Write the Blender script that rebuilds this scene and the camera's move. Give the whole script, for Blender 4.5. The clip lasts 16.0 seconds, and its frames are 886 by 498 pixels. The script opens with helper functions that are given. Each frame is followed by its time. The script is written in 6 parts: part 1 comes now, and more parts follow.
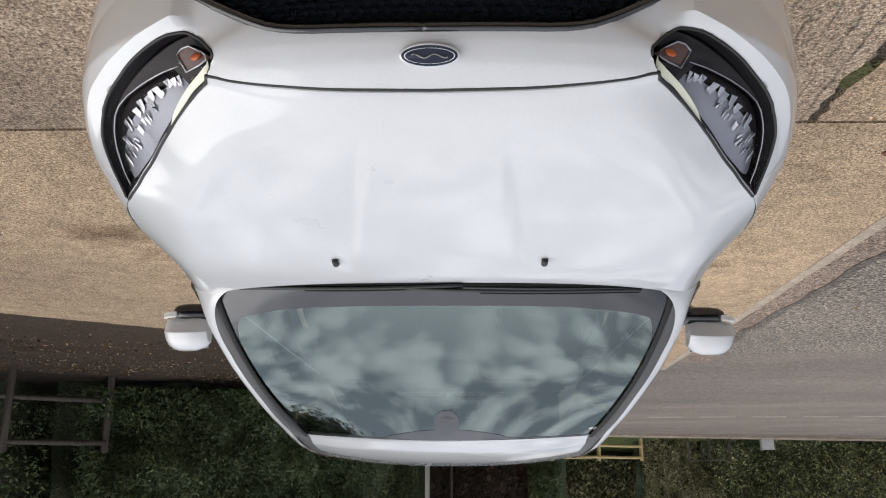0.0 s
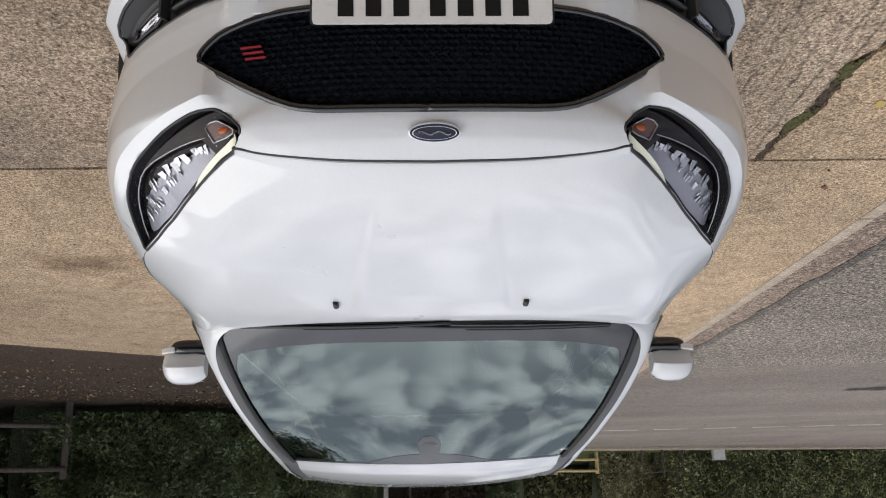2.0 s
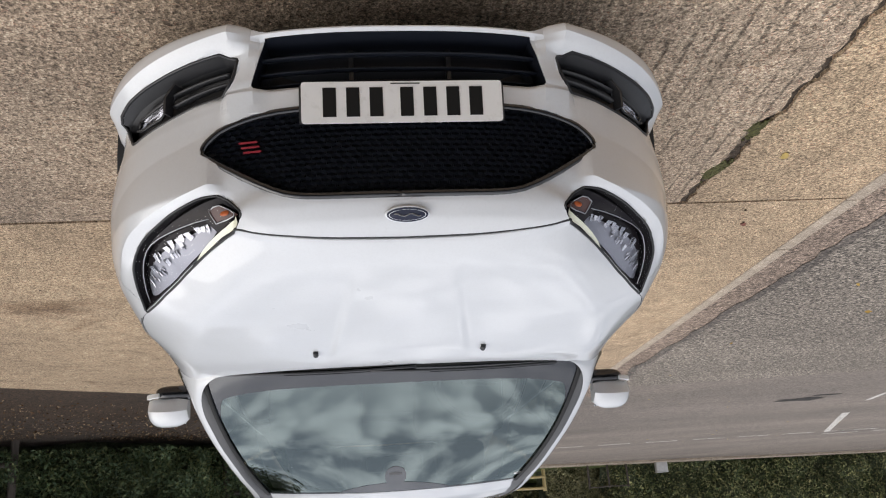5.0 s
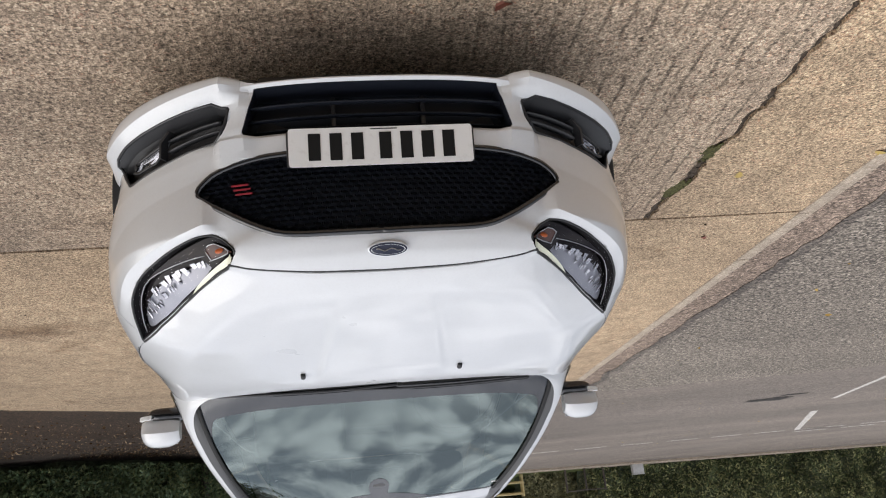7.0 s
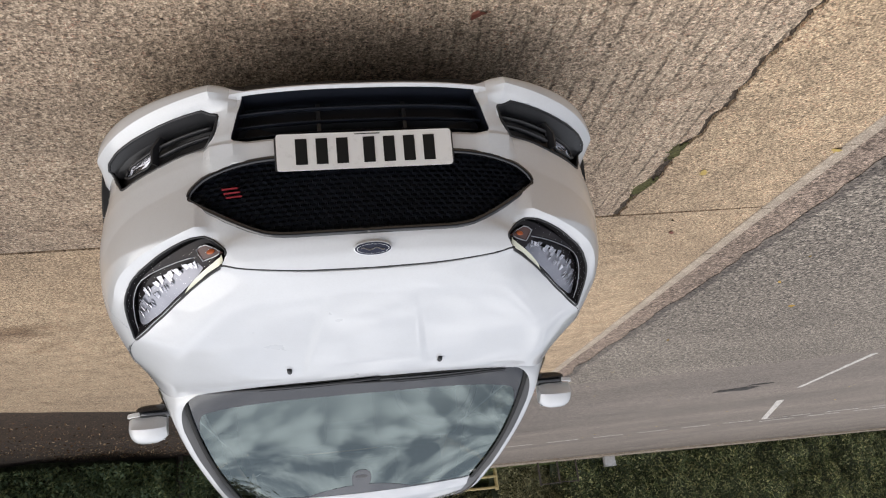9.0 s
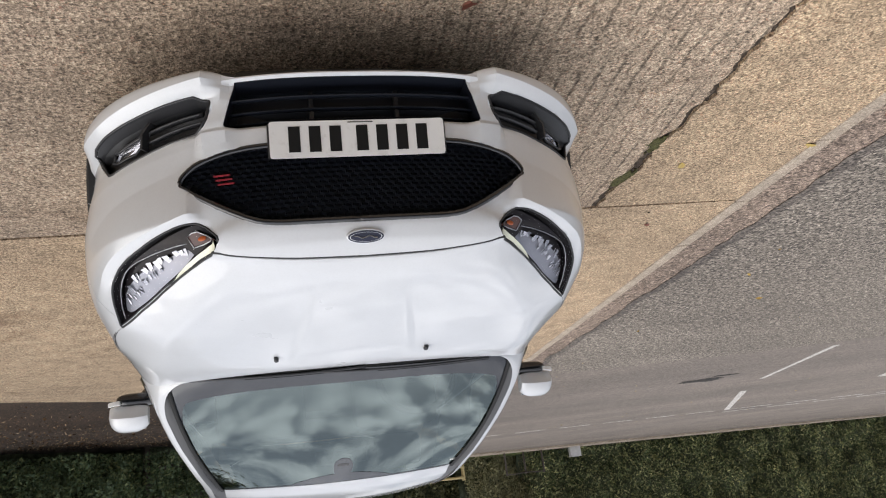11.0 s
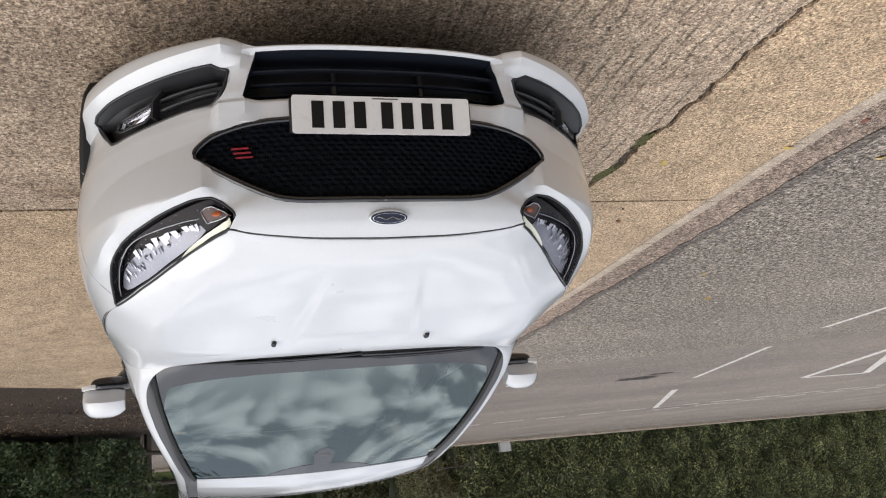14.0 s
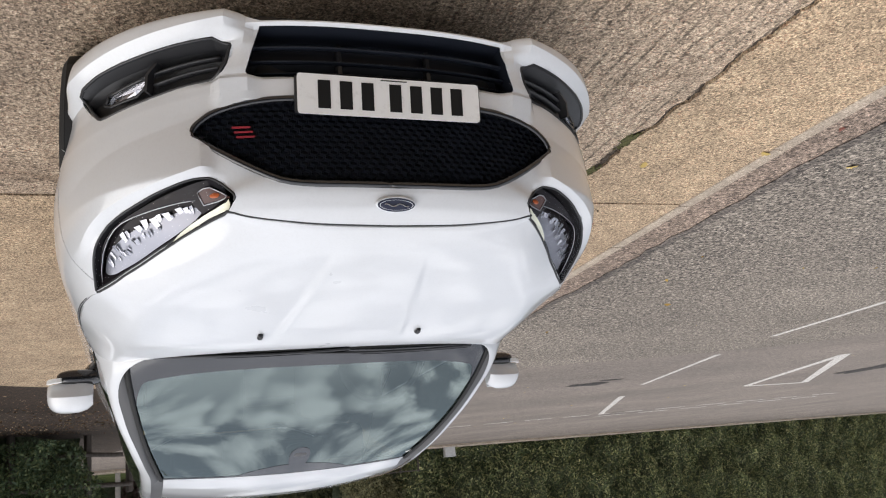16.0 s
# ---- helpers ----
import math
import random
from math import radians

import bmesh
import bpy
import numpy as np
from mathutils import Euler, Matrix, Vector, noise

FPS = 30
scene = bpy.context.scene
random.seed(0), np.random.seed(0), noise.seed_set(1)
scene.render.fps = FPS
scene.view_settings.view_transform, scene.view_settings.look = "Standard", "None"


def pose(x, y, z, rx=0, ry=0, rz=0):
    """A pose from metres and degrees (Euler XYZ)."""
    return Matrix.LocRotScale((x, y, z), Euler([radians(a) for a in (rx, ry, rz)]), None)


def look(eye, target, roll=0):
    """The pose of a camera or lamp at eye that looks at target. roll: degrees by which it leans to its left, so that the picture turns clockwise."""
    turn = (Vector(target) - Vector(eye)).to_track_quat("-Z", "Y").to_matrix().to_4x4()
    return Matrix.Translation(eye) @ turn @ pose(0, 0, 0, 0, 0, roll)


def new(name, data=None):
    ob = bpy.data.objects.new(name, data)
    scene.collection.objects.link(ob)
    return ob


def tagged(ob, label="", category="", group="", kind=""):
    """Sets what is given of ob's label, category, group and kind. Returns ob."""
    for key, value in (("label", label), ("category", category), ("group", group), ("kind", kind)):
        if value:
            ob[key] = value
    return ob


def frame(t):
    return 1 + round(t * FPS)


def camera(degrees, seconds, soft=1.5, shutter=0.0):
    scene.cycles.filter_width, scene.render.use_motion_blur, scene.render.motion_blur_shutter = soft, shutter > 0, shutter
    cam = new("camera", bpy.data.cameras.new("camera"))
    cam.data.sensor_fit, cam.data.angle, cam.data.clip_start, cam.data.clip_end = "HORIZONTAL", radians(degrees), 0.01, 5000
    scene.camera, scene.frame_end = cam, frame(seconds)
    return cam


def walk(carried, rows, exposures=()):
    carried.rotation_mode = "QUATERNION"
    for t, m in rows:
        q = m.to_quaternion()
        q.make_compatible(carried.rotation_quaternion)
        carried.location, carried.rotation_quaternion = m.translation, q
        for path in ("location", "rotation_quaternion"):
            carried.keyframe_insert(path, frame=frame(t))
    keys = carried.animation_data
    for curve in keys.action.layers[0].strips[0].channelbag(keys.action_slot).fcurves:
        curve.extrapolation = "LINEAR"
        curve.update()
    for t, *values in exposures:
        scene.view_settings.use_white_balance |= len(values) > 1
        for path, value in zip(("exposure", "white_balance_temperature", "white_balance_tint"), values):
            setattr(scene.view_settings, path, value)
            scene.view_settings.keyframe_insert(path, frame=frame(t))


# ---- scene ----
import mathutils.geometry
cam = camera(56.4, 16.0, 1.1)
PATH = [
    (0, (-0.036, -1.334, 1.54), (-0.006, 0.595, 1.012), 179.8),
    (0.5, (-0.004, -1.399, 1.541), (0.001, 0.529, 1.007), 179.4),
    (1, (0.03, -1.46, 1.537), (0.005, 0.465, 0.994), 179.0),
    (1.5, (0.057, -1.537, 1.528), (0.0, 0.386, 0.981), 178.6),
    (2, (0.067, -1.566, 1.521), (-0.015, 0.351, 0.959), 178.4),
    (2.5, (0.088, -1.63, 1.51), (-0.026, 0.285, 0.945), 177.9),
    (3, (0.112, -1.711, 1.515), (-0.03, 0.199, 0.939), 177.5),
    (3.5, (0.132, -1.778, 1.512), (-0.035, 0.128, 0.931), 177.1),
    (4, (0.144, -1.833, 1.509), (-0.042, 0.069, 0.922), 176.8),
    (4.5, (0.148, -1.861, 1.509), (-0.056, 0.036, 0.91), 176.4),
    (5, (0.155, -1.914, 1.51), (-0.067, -0.02, 0.907), 175.9),
    (7.5, (0.199, -2.165, 1.506), (-0.101, -0.285, 0.892), 173.8),
    (8, (0.212, -2.197, 1.514), (-0.102, -0.319, 0.904), 173.5),
    (8.5, (0.215, -2.199, 1.52), (-0.116, -0.322, 0.913), 173.2),
    (9, (0.235, -2.237, 1.536), (-0.119, -0.362, 0.938), 172.9),
    (11.5, (0.348, -2.236, 1.539), (-0.109, -0.372, 0.977), 172.6),
    (12, (0.389, -2.221, 1.537), (-0.096, -0.362, 0.982), 172.6),
    (12.5, (0.411, -2.207, 1.537), (-0.092, -0.351, 0.986), 173.0),
    (13, (0.46, -2.183, 1.532), (-0.07, -0.333, 0.987), 173.1),
    (13.5, (0.512, -2.153, 1.525), (-0.049, -0.31, 0.986), 173.2),
    (14, (0.555, -2.109, 1.519), (-0.035, -0.275, 0.982), 173.2),
    (14.5, (0.601, -2.078, 1.518), (-0.019, -0.253, 0.982), 173.3),
    (15, (0.618, -2.048, 1.515), (-0.022, -0.23, 0.983), 173.7),
    (15.5, (0.665, -2.025, 1.522), (-0.013, -0.22, 0.989), 173.5),
    (16, (0.69, -1.963, 1.516), (-0.024, -0.173, 0.982), 173.5),
]
walk(cam, [(t, look(eye, target, roll)) for t, eye, target, roll in PATH], [(0, -0.12), (2, -0.17), (3.5, -0.13), (5, -0.08), (7.5, -0.05), (12, -0.02), (16, 0.04)])

# ---- world, sun, exposure ----
SUN_AZ, SUN_EL = radians(94), radians(38)
world = bpy.data.worlds.new("world")
scene.world = world
world.use_nodes = True
wn, wl = world.node_tree.nodes, world.node_tree.links
wn.clear()
w_out = wn.new("ShaderNodeOutputWorld")
w_bg = wn.new("ShaderNodeBackground")
w_sky = wn.new("ShaderNodeTexSky")
w_sky.sky_type, w_sky.sun_disc = "NISHITA", False
w_sky.sun_elevation, w_sky.sun_rotation = SUN_EL, SUN_AZ
w_sky.dust_density = 2.0
w_co = wn.new("ShaderNodeTexCoord")
w_map = wn.new("ShaderNodeMapping")
w_map.inputs["Scale"].default_value = (1.0, 1.0, 1.0)
w_noise = wn.new("ShaderNodeTexNoise")
w_noise.inputs["Scale"].default_value = 9.0
w_noise.inputs["Detail"].default_value = 5.0
w_noise.inputs["Roughness"].default_value = 0.55
# rounded cloud heads, pushed out of shape by the noise
w_push = wn.new("ShaderNodeVectorMath")
w_push.operation = "MULTIPLY_ADD"
w_push.inputs[1].default_value = (0.14, 0.14, 0.14)
w_puff = wn.new("ShaderNodeTexVoronoi")
w_puff.feature = "SMOOTH_F1"
w_puff.inputs["Scale"].default_value = 10.5
w_puff.inputs["Smoothness"].default_value = 0.45
w_sum = wn.new("ShaderNodeMath")
w_sum.operation = "MULTIPLY_ADD"
w_sum.inputs[1].default_value = -0.75
w_clear = wn.new("ShaderNodeMapRange")
w_clear.interpolation_type = "SMOOTHSTEP"
w_clear.inputs["From Min"].default_value, w_clear.inputs["From Max"].default_value = 0.74, 0.92
w_clear.inputs["To Min"].default_value, w_clear.inputs["To Max"].default_value = 0.0, 0.80
w_even = wn.new("ShaderNodeMix")
w_even.data_type = "RGBA"
w_even.inputs[7].default_value = (0.80, 0.80, 0.80, 1)
w_ramp = wn.new("ShaderNodeValToRGB")
w_ramp.color_ramp.elements[0].position = 0.02
w_ramp.color_ramp.elements[0].color = (0.28, 0.28, 0.28, 1)
w_ramp.color_ramp.elements[1].position = 0.40
w_ramp.color_ramp.elements[1].color = (1, 1, 1, 1)
w_half = w_ramp.color_ramp.elements.new(0.18)
w_half.color = (0.68, 0.68, 0.68, 1)
w_mix = wn.new("ShaderNodeMix")
w_mix.data_type = "RGBA"
w_cloud = wn.new("ShaderNodeRGB")
w_cloud.outputs[0].default_value = (15.5, 15.7, 16.5, 1)
wl.new(w_co.outputs["Generated"], w_map.inputs["Vector"])
wl.new(w_map.outputs["Vector"], w_noise.inputs["Vector"])
wl.new(w_noise.outputs["Color"], w_push.inputs[0])
wl.new(w_map.outputs["Vector"], w_push.inputs[2])
wl.new(w_push.outputs["Vector"], w_puff.inputs["Vector"])
wl.new(w_puff.outputs["Distance"], w_sum.inputs[0])
wl.new(w_noise.outputs["Fac"], w_sum.inputs[2])
wl.new(w_sum.outputs[0], w_ramp.inputs["Fac"])
wl.new(w_ramp.outputs["Color"], w_even.inputs[6])
wl.new(w_clear.outputs["Result"], w_even.inputs[0])
wl.new(w_even.outputs[2], w_mix.inputs[0])
wl.new(w_sky.outputs["Color"], w_mix.inputs[6])
# an overcast sky is three times as bright overhead as at the horizon
w_xyz = wn.new("ShaderNodeSeparateXYZ")
w_rise = wn.new("ShaderNodeMapRange")
w_rise.inputs["From Min"].default_value, w_rise.inputs["From Max"].default_value = 0.0, 1.0
w_rise.inputs["To Min"].default_value, w_rise.inputs["To Max"].default_value = 0.25, 1.08
w_grade = wn.new("ShaderNodeVectorMath")
w_grade.operation = "SCALE"
wl.new(w_co.outputs["Generated"], w_xyz.inputs[0])
wl.new(w_xyz.outputs["Z"], w_rise.inputs["Value"])
wl.new(w_xyz.outputs["Z"], w_clear.inputs["Value"])
wl.new(w_cloud.outputs[0], w_mix.inputs[7])
wl.new(w_mix.outputs[2], w_grade.inputs[0])
wl.new(w_rise.outputs["Result"], w_grade.inputs["Scale"])
wl.new(w_grade.outputs["Vector"], w_bg.inputs["Color"])
w_bg.inputs["Strength"].default_value = 0.120
wl.new(w_bg.outputs[0], w_out.inputs["Surface"])

sun = new("sun", bpy.data.lights.new("sun", "SUN"))
sun.data.energy, sun.data.angle, sun.data.color = 1.65, radians(62), (1.0, 0.975, 0.94)
sun.matrix_world = look((0, 0, 30), (math.sin(SUN_AZ) * -10, math.cos(SUN_AZ) * -10, 30 - 10 * math.tan(SUN_EL)))


# ---- materials ----
def material(name, base, rough=0.5, metal=0.0, coat=0.0, spec=0.5):
    m = bpy.data.materials.new(name)
    m.use_nodes = True
    b = m.node_tree.nodes["Principled BSDF"]
    b.inputs["Base Color"].default_value = (*base, 1)
    b.inputs["Roughness"].default_value = rough
    b.inputs["Metallic"].default_value = metal
    b.inputs["Coat Weight"].default_value = coat
    b.inputs["Coat Roughness"].default_value = 0.05
    b.inputs["Specular IOR Level"].default_value = spec
    return m


def node(m, kind, **values):
    n = m.node_tree.nodes.new(kind)
    for key, value in values.items():
        n.inputs[key.replace("_", " ")].default_value = value
    return n


def link(m, a, b):
    m.node_tree.links.new(a, b)


def noise_tex(m, scale, detail=4.0, rough=0.6, stretch=(1, 1, 1), turn=0.0, distortion=0.0):
    co = m.node_tree.nodes.new("ShaderNodeTexCoord")
    mp = node(m, "ShaderNodeMapping")
    mp.inputs["Scale"].default_value = stretch
    mp.inputs["Rotation"].default_value = (0, 0, radians(turn))
    n = node(m, "ShaderNodeTexNoise", Scale=scale, Detail=detail, Roughness=rough, Distortion=distortion)
    link(m, co.outputs["Object"], mp.inputs["Vector"])
    link(m, mp.outputs["Vector"], n.inputs["Vector"])
    return n.outputs["Fac"]


def ramp(m, fac, *stops):
    r = m.node_tree.nodes.new("ShaderNodeValToRGB")
    el = r.color_ramp.elements
    while len(el) < len(stops):
        el.new(0.5)
    for e, (p, c) in zip(el, stops):
        e.position, e.color = p, (*c, 1)
    link(m, fac, r.inputs["Fac"])
    return r.outputs["Color"]


def blend(m, fac, a, b, how="MIX"):
    n = m.node_tree.nodes.new("ShaderNodeMix")
    n.data_type, n.blend_type = "RGBA", how
    for value, socket in ((fac, n.inputs[0]), (a, n.inputs[6]), (b, n.inputs[7])):
        if isinstance(value, (int, float)):
            socket.default_value = value
        elif isinstance(value, tuple):
            socket.default_value = (*value, 1)
        else:
            link(m, value, socket)
    return n.outputs[2]


def grey(v):
    return (v, v, v)


def bump(m, height, strength=0.3, distance=0.01):
    n = node(m, "ShaderNodeBump", Strength=strength, Distance=distance)
    link(m, height, n.inputs["Height"])
    b = m.node_tree.nodes["Principled BSDF"]
    if b.inputs["Normal"].is_linked:
        link(m, b.inputs["Normal"].links[0].from_socket, n.inputs["Normal"])
    link(m, n.outputs["Normal"], b.inputs["Normal"])


def colour(m, socket):
    link(m, socket, m.node_tree.nodes["Principled BSDF"].inputs["Base Color"])


def roughness(m, socket):
    link(m, socket, m.node_tree.nodes["Principled BSDF"].inputs["Roughness"])


# dirt: tone kept towards +x, where dirt and shade are painted in together
def concrete(name, light, dark, contrast, grain=70.0, grooves=0.0, dirt=0.9, stains=()):
    m = material(name, light, 0.9, spec=0.3)
    big = noise_tex(m, 0.7, 5, 0.62)
    mid = noise_tex(m, 6.0, 5, 0.65)
    fine = noise_tex(m, grain, 5, 0.75)
    speck = noise_tex(m, grain * 2.3, 2, 0.6)
    c = ramp(m, big, (0.3, dark), (0.66, light))
    c = blend(m, 0.45, c, ramp(m, mid, (0.3, grey(0.25)), (0.7, grey(0.75))), "OVERLAY")
    c = blend(m, contrast, c, ramp(m, fine, (0.36, grey(0.06)), (0.5, grey(0.5)), (0.66, grey(0.92))), "OVERLAY")
    c = blend(m, contrast * 0.8, c, ramp(m, speck, (0.36, grey(0.12)), (0.5, grey(0.5)), (0.68, grey(0.9))), "OVERLAY")
    stones = node(m, "ShaderNodeTexVoronoi", Scale=grain * 1.5)
    link(m, m.node_tree.nodes.new("ShaderNodeTexCoord").outputs["Object"], stones.inputs["Vector"])
    pick = m.node_tree.nodes.new("ShaderNodeSeparateColor")
    link(m, stones.outputs["Color"], pick.inputs[0])
    c = blend(m, contrast * 0.85, c, ramp(m, pick.outputs[0], (0.0, grey(0.08)), (0.35, grey(0.45)), (0.75, grey(0.6)), (1.0, grey(0.95))), "OVERLAY")
    where = m.node_tree.nodes.new("ShaderNodeSeparateXYZ")
    link(m, m.node_tree.nodes.new("ShaderNodeTexCoord").outputs["Object"], where.inputs[0])
    shift = node(m, "ShaderNodeMath")
    shift.operation = "MULTIPLY_ADD"
    shift.inputs[1].default_value = 2.4
    link(m, noise_tex(m, 0.9, 5, 0.65), shift.inputs[0])
    link(m, where.outputs["X"], shift.inputs[2])
    # ragged darkening towards +x: dirt plus that side's shade, put into the colour
    grime_shade = node(m, "ShaderNodeMapRange")
    grime_shade.inputs["From Min"].default_value, grime_shade.inputs["From Max"].default_value = 1.3, 3.0
    link(m, shift.outputs[0], grime_shade.inputs["Value"])
    c = blend(m, grime_shade.outputs["Result"], c, blend(m, 1.0, c, (dirt, dirt + 0.005, dirt + 0.015), "MULTIPLY"))
    pits = noise_tex(m, grain * 0.62, 3, 0.6, stretch=(1.0, 0.5 if grooves else 1.0, 1.0), turn=-8 if grooves else 0)
    c = blend(m, contrast, c, ramp(m, pits, (0.33, (0.36, 0.33, 0.31)), (0.46, grey(1.0)), (0.60, grey(1.06)), (0.72, grey(1.25))), "MULTIPLY")
    marks = noise_tex(m, 1.9, 6, 0.7, distortion=0.6)
    c = blend(m, 0.8, c, ramp(m, marks, (0.30, (0.52, 0.47, 0.43)), (0.41, grey(1.0))), "MULTIPLY")
    for x, y, rx, ry in stains:
        at = node(m, "ShaderNodeMapping")
        at.inputs["Location"].default_value = (-x / rx / 1.6, -y / ry / 1.6, 0)
        at.inputs["Scale"].default_value = (1 / rx / 1.6, 1 / ry / 1.6, 0)
        link(m, m.node_tree.nodes.new("ShaderNodeTexCoord").outputs["Object"], at.inputs["Vector"])
        far_off = m.node_tree.nodes.new("ShaderNodeVectorMath")
        far_off.operation = "LENGTH"
        link(m, at.outputs["Vector"], far_off.inputs[0])
        ragged = node(m, "ShaderNodeMath")
        ragged.operation = "MULTIPLY_ADD"
        ragged.inputs[1].default_value = 1.0
        link(m, noise_tex(m, 5.0, 6, 0.7), ragged.inputs[0])
        link(m, far_off.outputs["Value"], ragged.inputs[2])
        c = blend(m, 1.0, c, ramp(m, ragged.outputs[0], (0.38, (0.42, 0.36, 0.32)), (0.62, (0.60, 0.54, 0.50)), (0.95, grey(1.0))), "MULTIPLY")
    colour(m, c)
    bump(m, stones.outputs["Distance"], 0.4, 0.004)
    bump(m, pits, 0.5, 0.008)
    bump(m, fine, 0.55, 0.006)
    bump(m, speck, 0.4, 0.003)
    if grooves:
        co = m.node_tree.nodes.new("ShaderNodeTexCoord")
        mp = node(m, "ShaderNodeMapping")
        mp.inputs["Rotation"].default_value = (0, 0, radians(-4))
        wv = node(m, "ShaderNodeTexWave", Scale=3.7, Distortion=2.2, Detail=4.0)
        wv.inputs["Detail Scale"].default_value = 1.3
        link(m, co.outputs["Object"], mp.inputs["Vector"])
        link(m, mp.outputs["Vector"], wv.inputs["Vector"])
        xyz = m.node_tree.nodes.new("ShaderNodeSeparateXYZ")
        link(m, co.outputs["Object"], xyz.inputs[0])
        reach = node(m, "ShaderNodeMapRange")
        reach.inputs["From Min"].default_value, reach.inputs["From Max"].default_value = 0.35, -0.9
        link(m, xyz.outputs["X"], reach.inputs["Value"])
        worn = ramp(m, noise_tex(m, 2.6, 5, 0.65), (0.36, grey(0.0)), (0.58, grey(grooves)))
        worn = blend(m, 1.0, worn, reach.outputs["Result"], "MULTIPLY")
        line = ramp(m, wv.outputs["Fac"], (0.0, grey(0.28)), (0.13, grey(1.0)))
        colour(m, blend(m, worn, c, blend(m, 1.0, c, line, "MULTIPLY")))
        bump(m, blend(m, worn, grey(1.0), line), 0.6, 0.010)
    return m


def asphalt(name, light, dark, grain, rough_look=0.7):
    m = material(name, light, 0.88, spec=0.35)
    big = noise_tex(m, 0.35, 4)
    streak = noise_tex(m, 0.5, 4, 0.6, (0.12, 1, 1))
    fine = noise_tex(m, grain, 3, 0.7)
    chips = noise_tex(m, grain * 0.55, 2, 0.5)
    c = ramp(m, big, (0.3, dark), (0.7, light))
    c = blend(m, 0.35, c, ramp(m, streak, (0.3, grey(0.3)), (0.7, grey(0.7))), "OVERLAY")
    c = blend(m, rough_look, c, ramp(m, fine, (0.36, grey(0.1)), (0.5, grey(0.5)), (0.66, grey(0.95))), "OVERLAY")
    stones = node(m, "ShaderNodeTexVoronoi", Scale=grain * 2.1)
    link(m, m.node_tree.nodes.new("ShaderNodeTexCoord").outputs["Object"], stones.inputs["Vector"])
    pick = m.node_tree.nodes.new("ShaderNodeSeparateColor")
    link(m, stones.outputs["Color"], pick.inputs[0])
    c = blend(m, rough_look, c, ramp(m, pick.outputs[0], (0.0, grey(0.05)), (0.3, grey(0.40)), (0.8, grey(0.58)), (0.93, grey(0.7)), (1.0, grey(1.0))), "OVERLAY")
    c = blend(m, 0.5 * rough_look, c, ramp(m, chips, (0.4, grey(0.3)), (0.62, grey(0.85))), "OVERLAY")
    colour(m, c)
    bump(m, fine, 0.6, 0.006)
    return m


M_SLAB = concrete("slab_grooved", (0.475, 0.364, 0.262), (0.365, 0.276, 0.2), 0.72, 66, 0.75, 0.56)
M_SLAB_PALE = concrete("slab_pale", (0.51, 0.374, 0.242), (0.352, 0.257, 0.17), 0.66, 70, 0.0, 0.80, [(2.25, 3.85, 0.62, 0.34), (3.3, 4.1, 0.5, 0.2)])
M_KERB = concrete("kerb_concrete", (0.47, 0.385, 0.30), (0.38, 0.31, 0.24), 0.35, 90)
M_GUTTER = concrete("gutter_grit", (0.295, 0.222, 0.172), (0.205, 0.155, 0.122), 0.8, 45)
M_ROAD = asphalt("road_asphalt", (0.235, 0.200, 0.164), (0.170, 0.144, 0.119), 36, 0.95)
M_ROAD_MAIN = asphalt("main_road_asphalt", (0.225, 0.188, 0.158), (0.172, 0.145, 0.125), 30, 0.4)
M_DARKROAD = asphalt("old_asphalt", (0.060, 0.039, 0.025), (0.032, 0.021, 0.014), 40)
M_SOIL = material("soil", (0.05, 0.035, 0.025), 0.95)
colour(M_SOIL, ramp(M_SOIL, noise_tex(M_SOIL, 9, 6), (0.3, (0.028, 0.02, 0.014)), (0.7, (0.085, 0.058, 0.04))))
bump(M_SOIL, noise_tex(M_SOIL, 40, 4), 0.8, 0.02)
M_GRASS = material("grass", (0.07, 0.10, 0.03), 0.9)
colour(M_GRASS, ramp(M_GRASS, noise_tex(M_GRASS, 2.5, 6), (0.3, (0.06, 0.085, 0.02)), (0.7, (0.14, 0.16, 0.04))))
bump(M_GRASS, noise_tex(M_GRASS, 60, 3), 0.8, 0.02)
M_LINE = material("road_paint", (0.62, 0.58, 0.53), 0.7)
colour(M_LINE, ramp(M_LINE, noise_tex(M_LINE, 22, 5, 0.7), (0.38, (0.26, 0.235, 0.21)), (0.55, (0.66, 0.62, 0.57))))
M_MOSS = material("moss", (0.09, 0.085, 0.03), 0.95)
colour(M_MOSS, ramp(M_MOSS, noise_tex(M_MOSS, 60, 5), (0.35, (0.046, 0.043, 0.014)), (0.65, (0.135, 0.128, 0.042))))
bump(M_MOSS, noise_tex(M_MOSS, 90, 4), 1.0, 0.01)
M_DIRT = material("crack_dirt", (0.085, 0.062, 0.044), 0.95)
colour(M_DIRT, ramp(M_DIRT, noise_tex(M_DIRT, 70, 5, 0.7), (0.32, (0.034, 0.025, 0.019)), (0.52, (0.085, 0.062, 0.044)), (0.72, (0.17, 0.13, 0.095))))
bump(M_DIRT, noise_tex(M_DIRT, 90, 4), 1.0, 0.01)
M_EDGE_DARK = asphalt("dark_road_edge", (0.15, 0.125, 0.105), (0.095, 0.08, 0.068), 34, 0.8)
M_PATCH = asphalt("tar_patch", (0.06, 0.052, 0.046), (0.03, 0.026, 0.024), 12, 1.0)

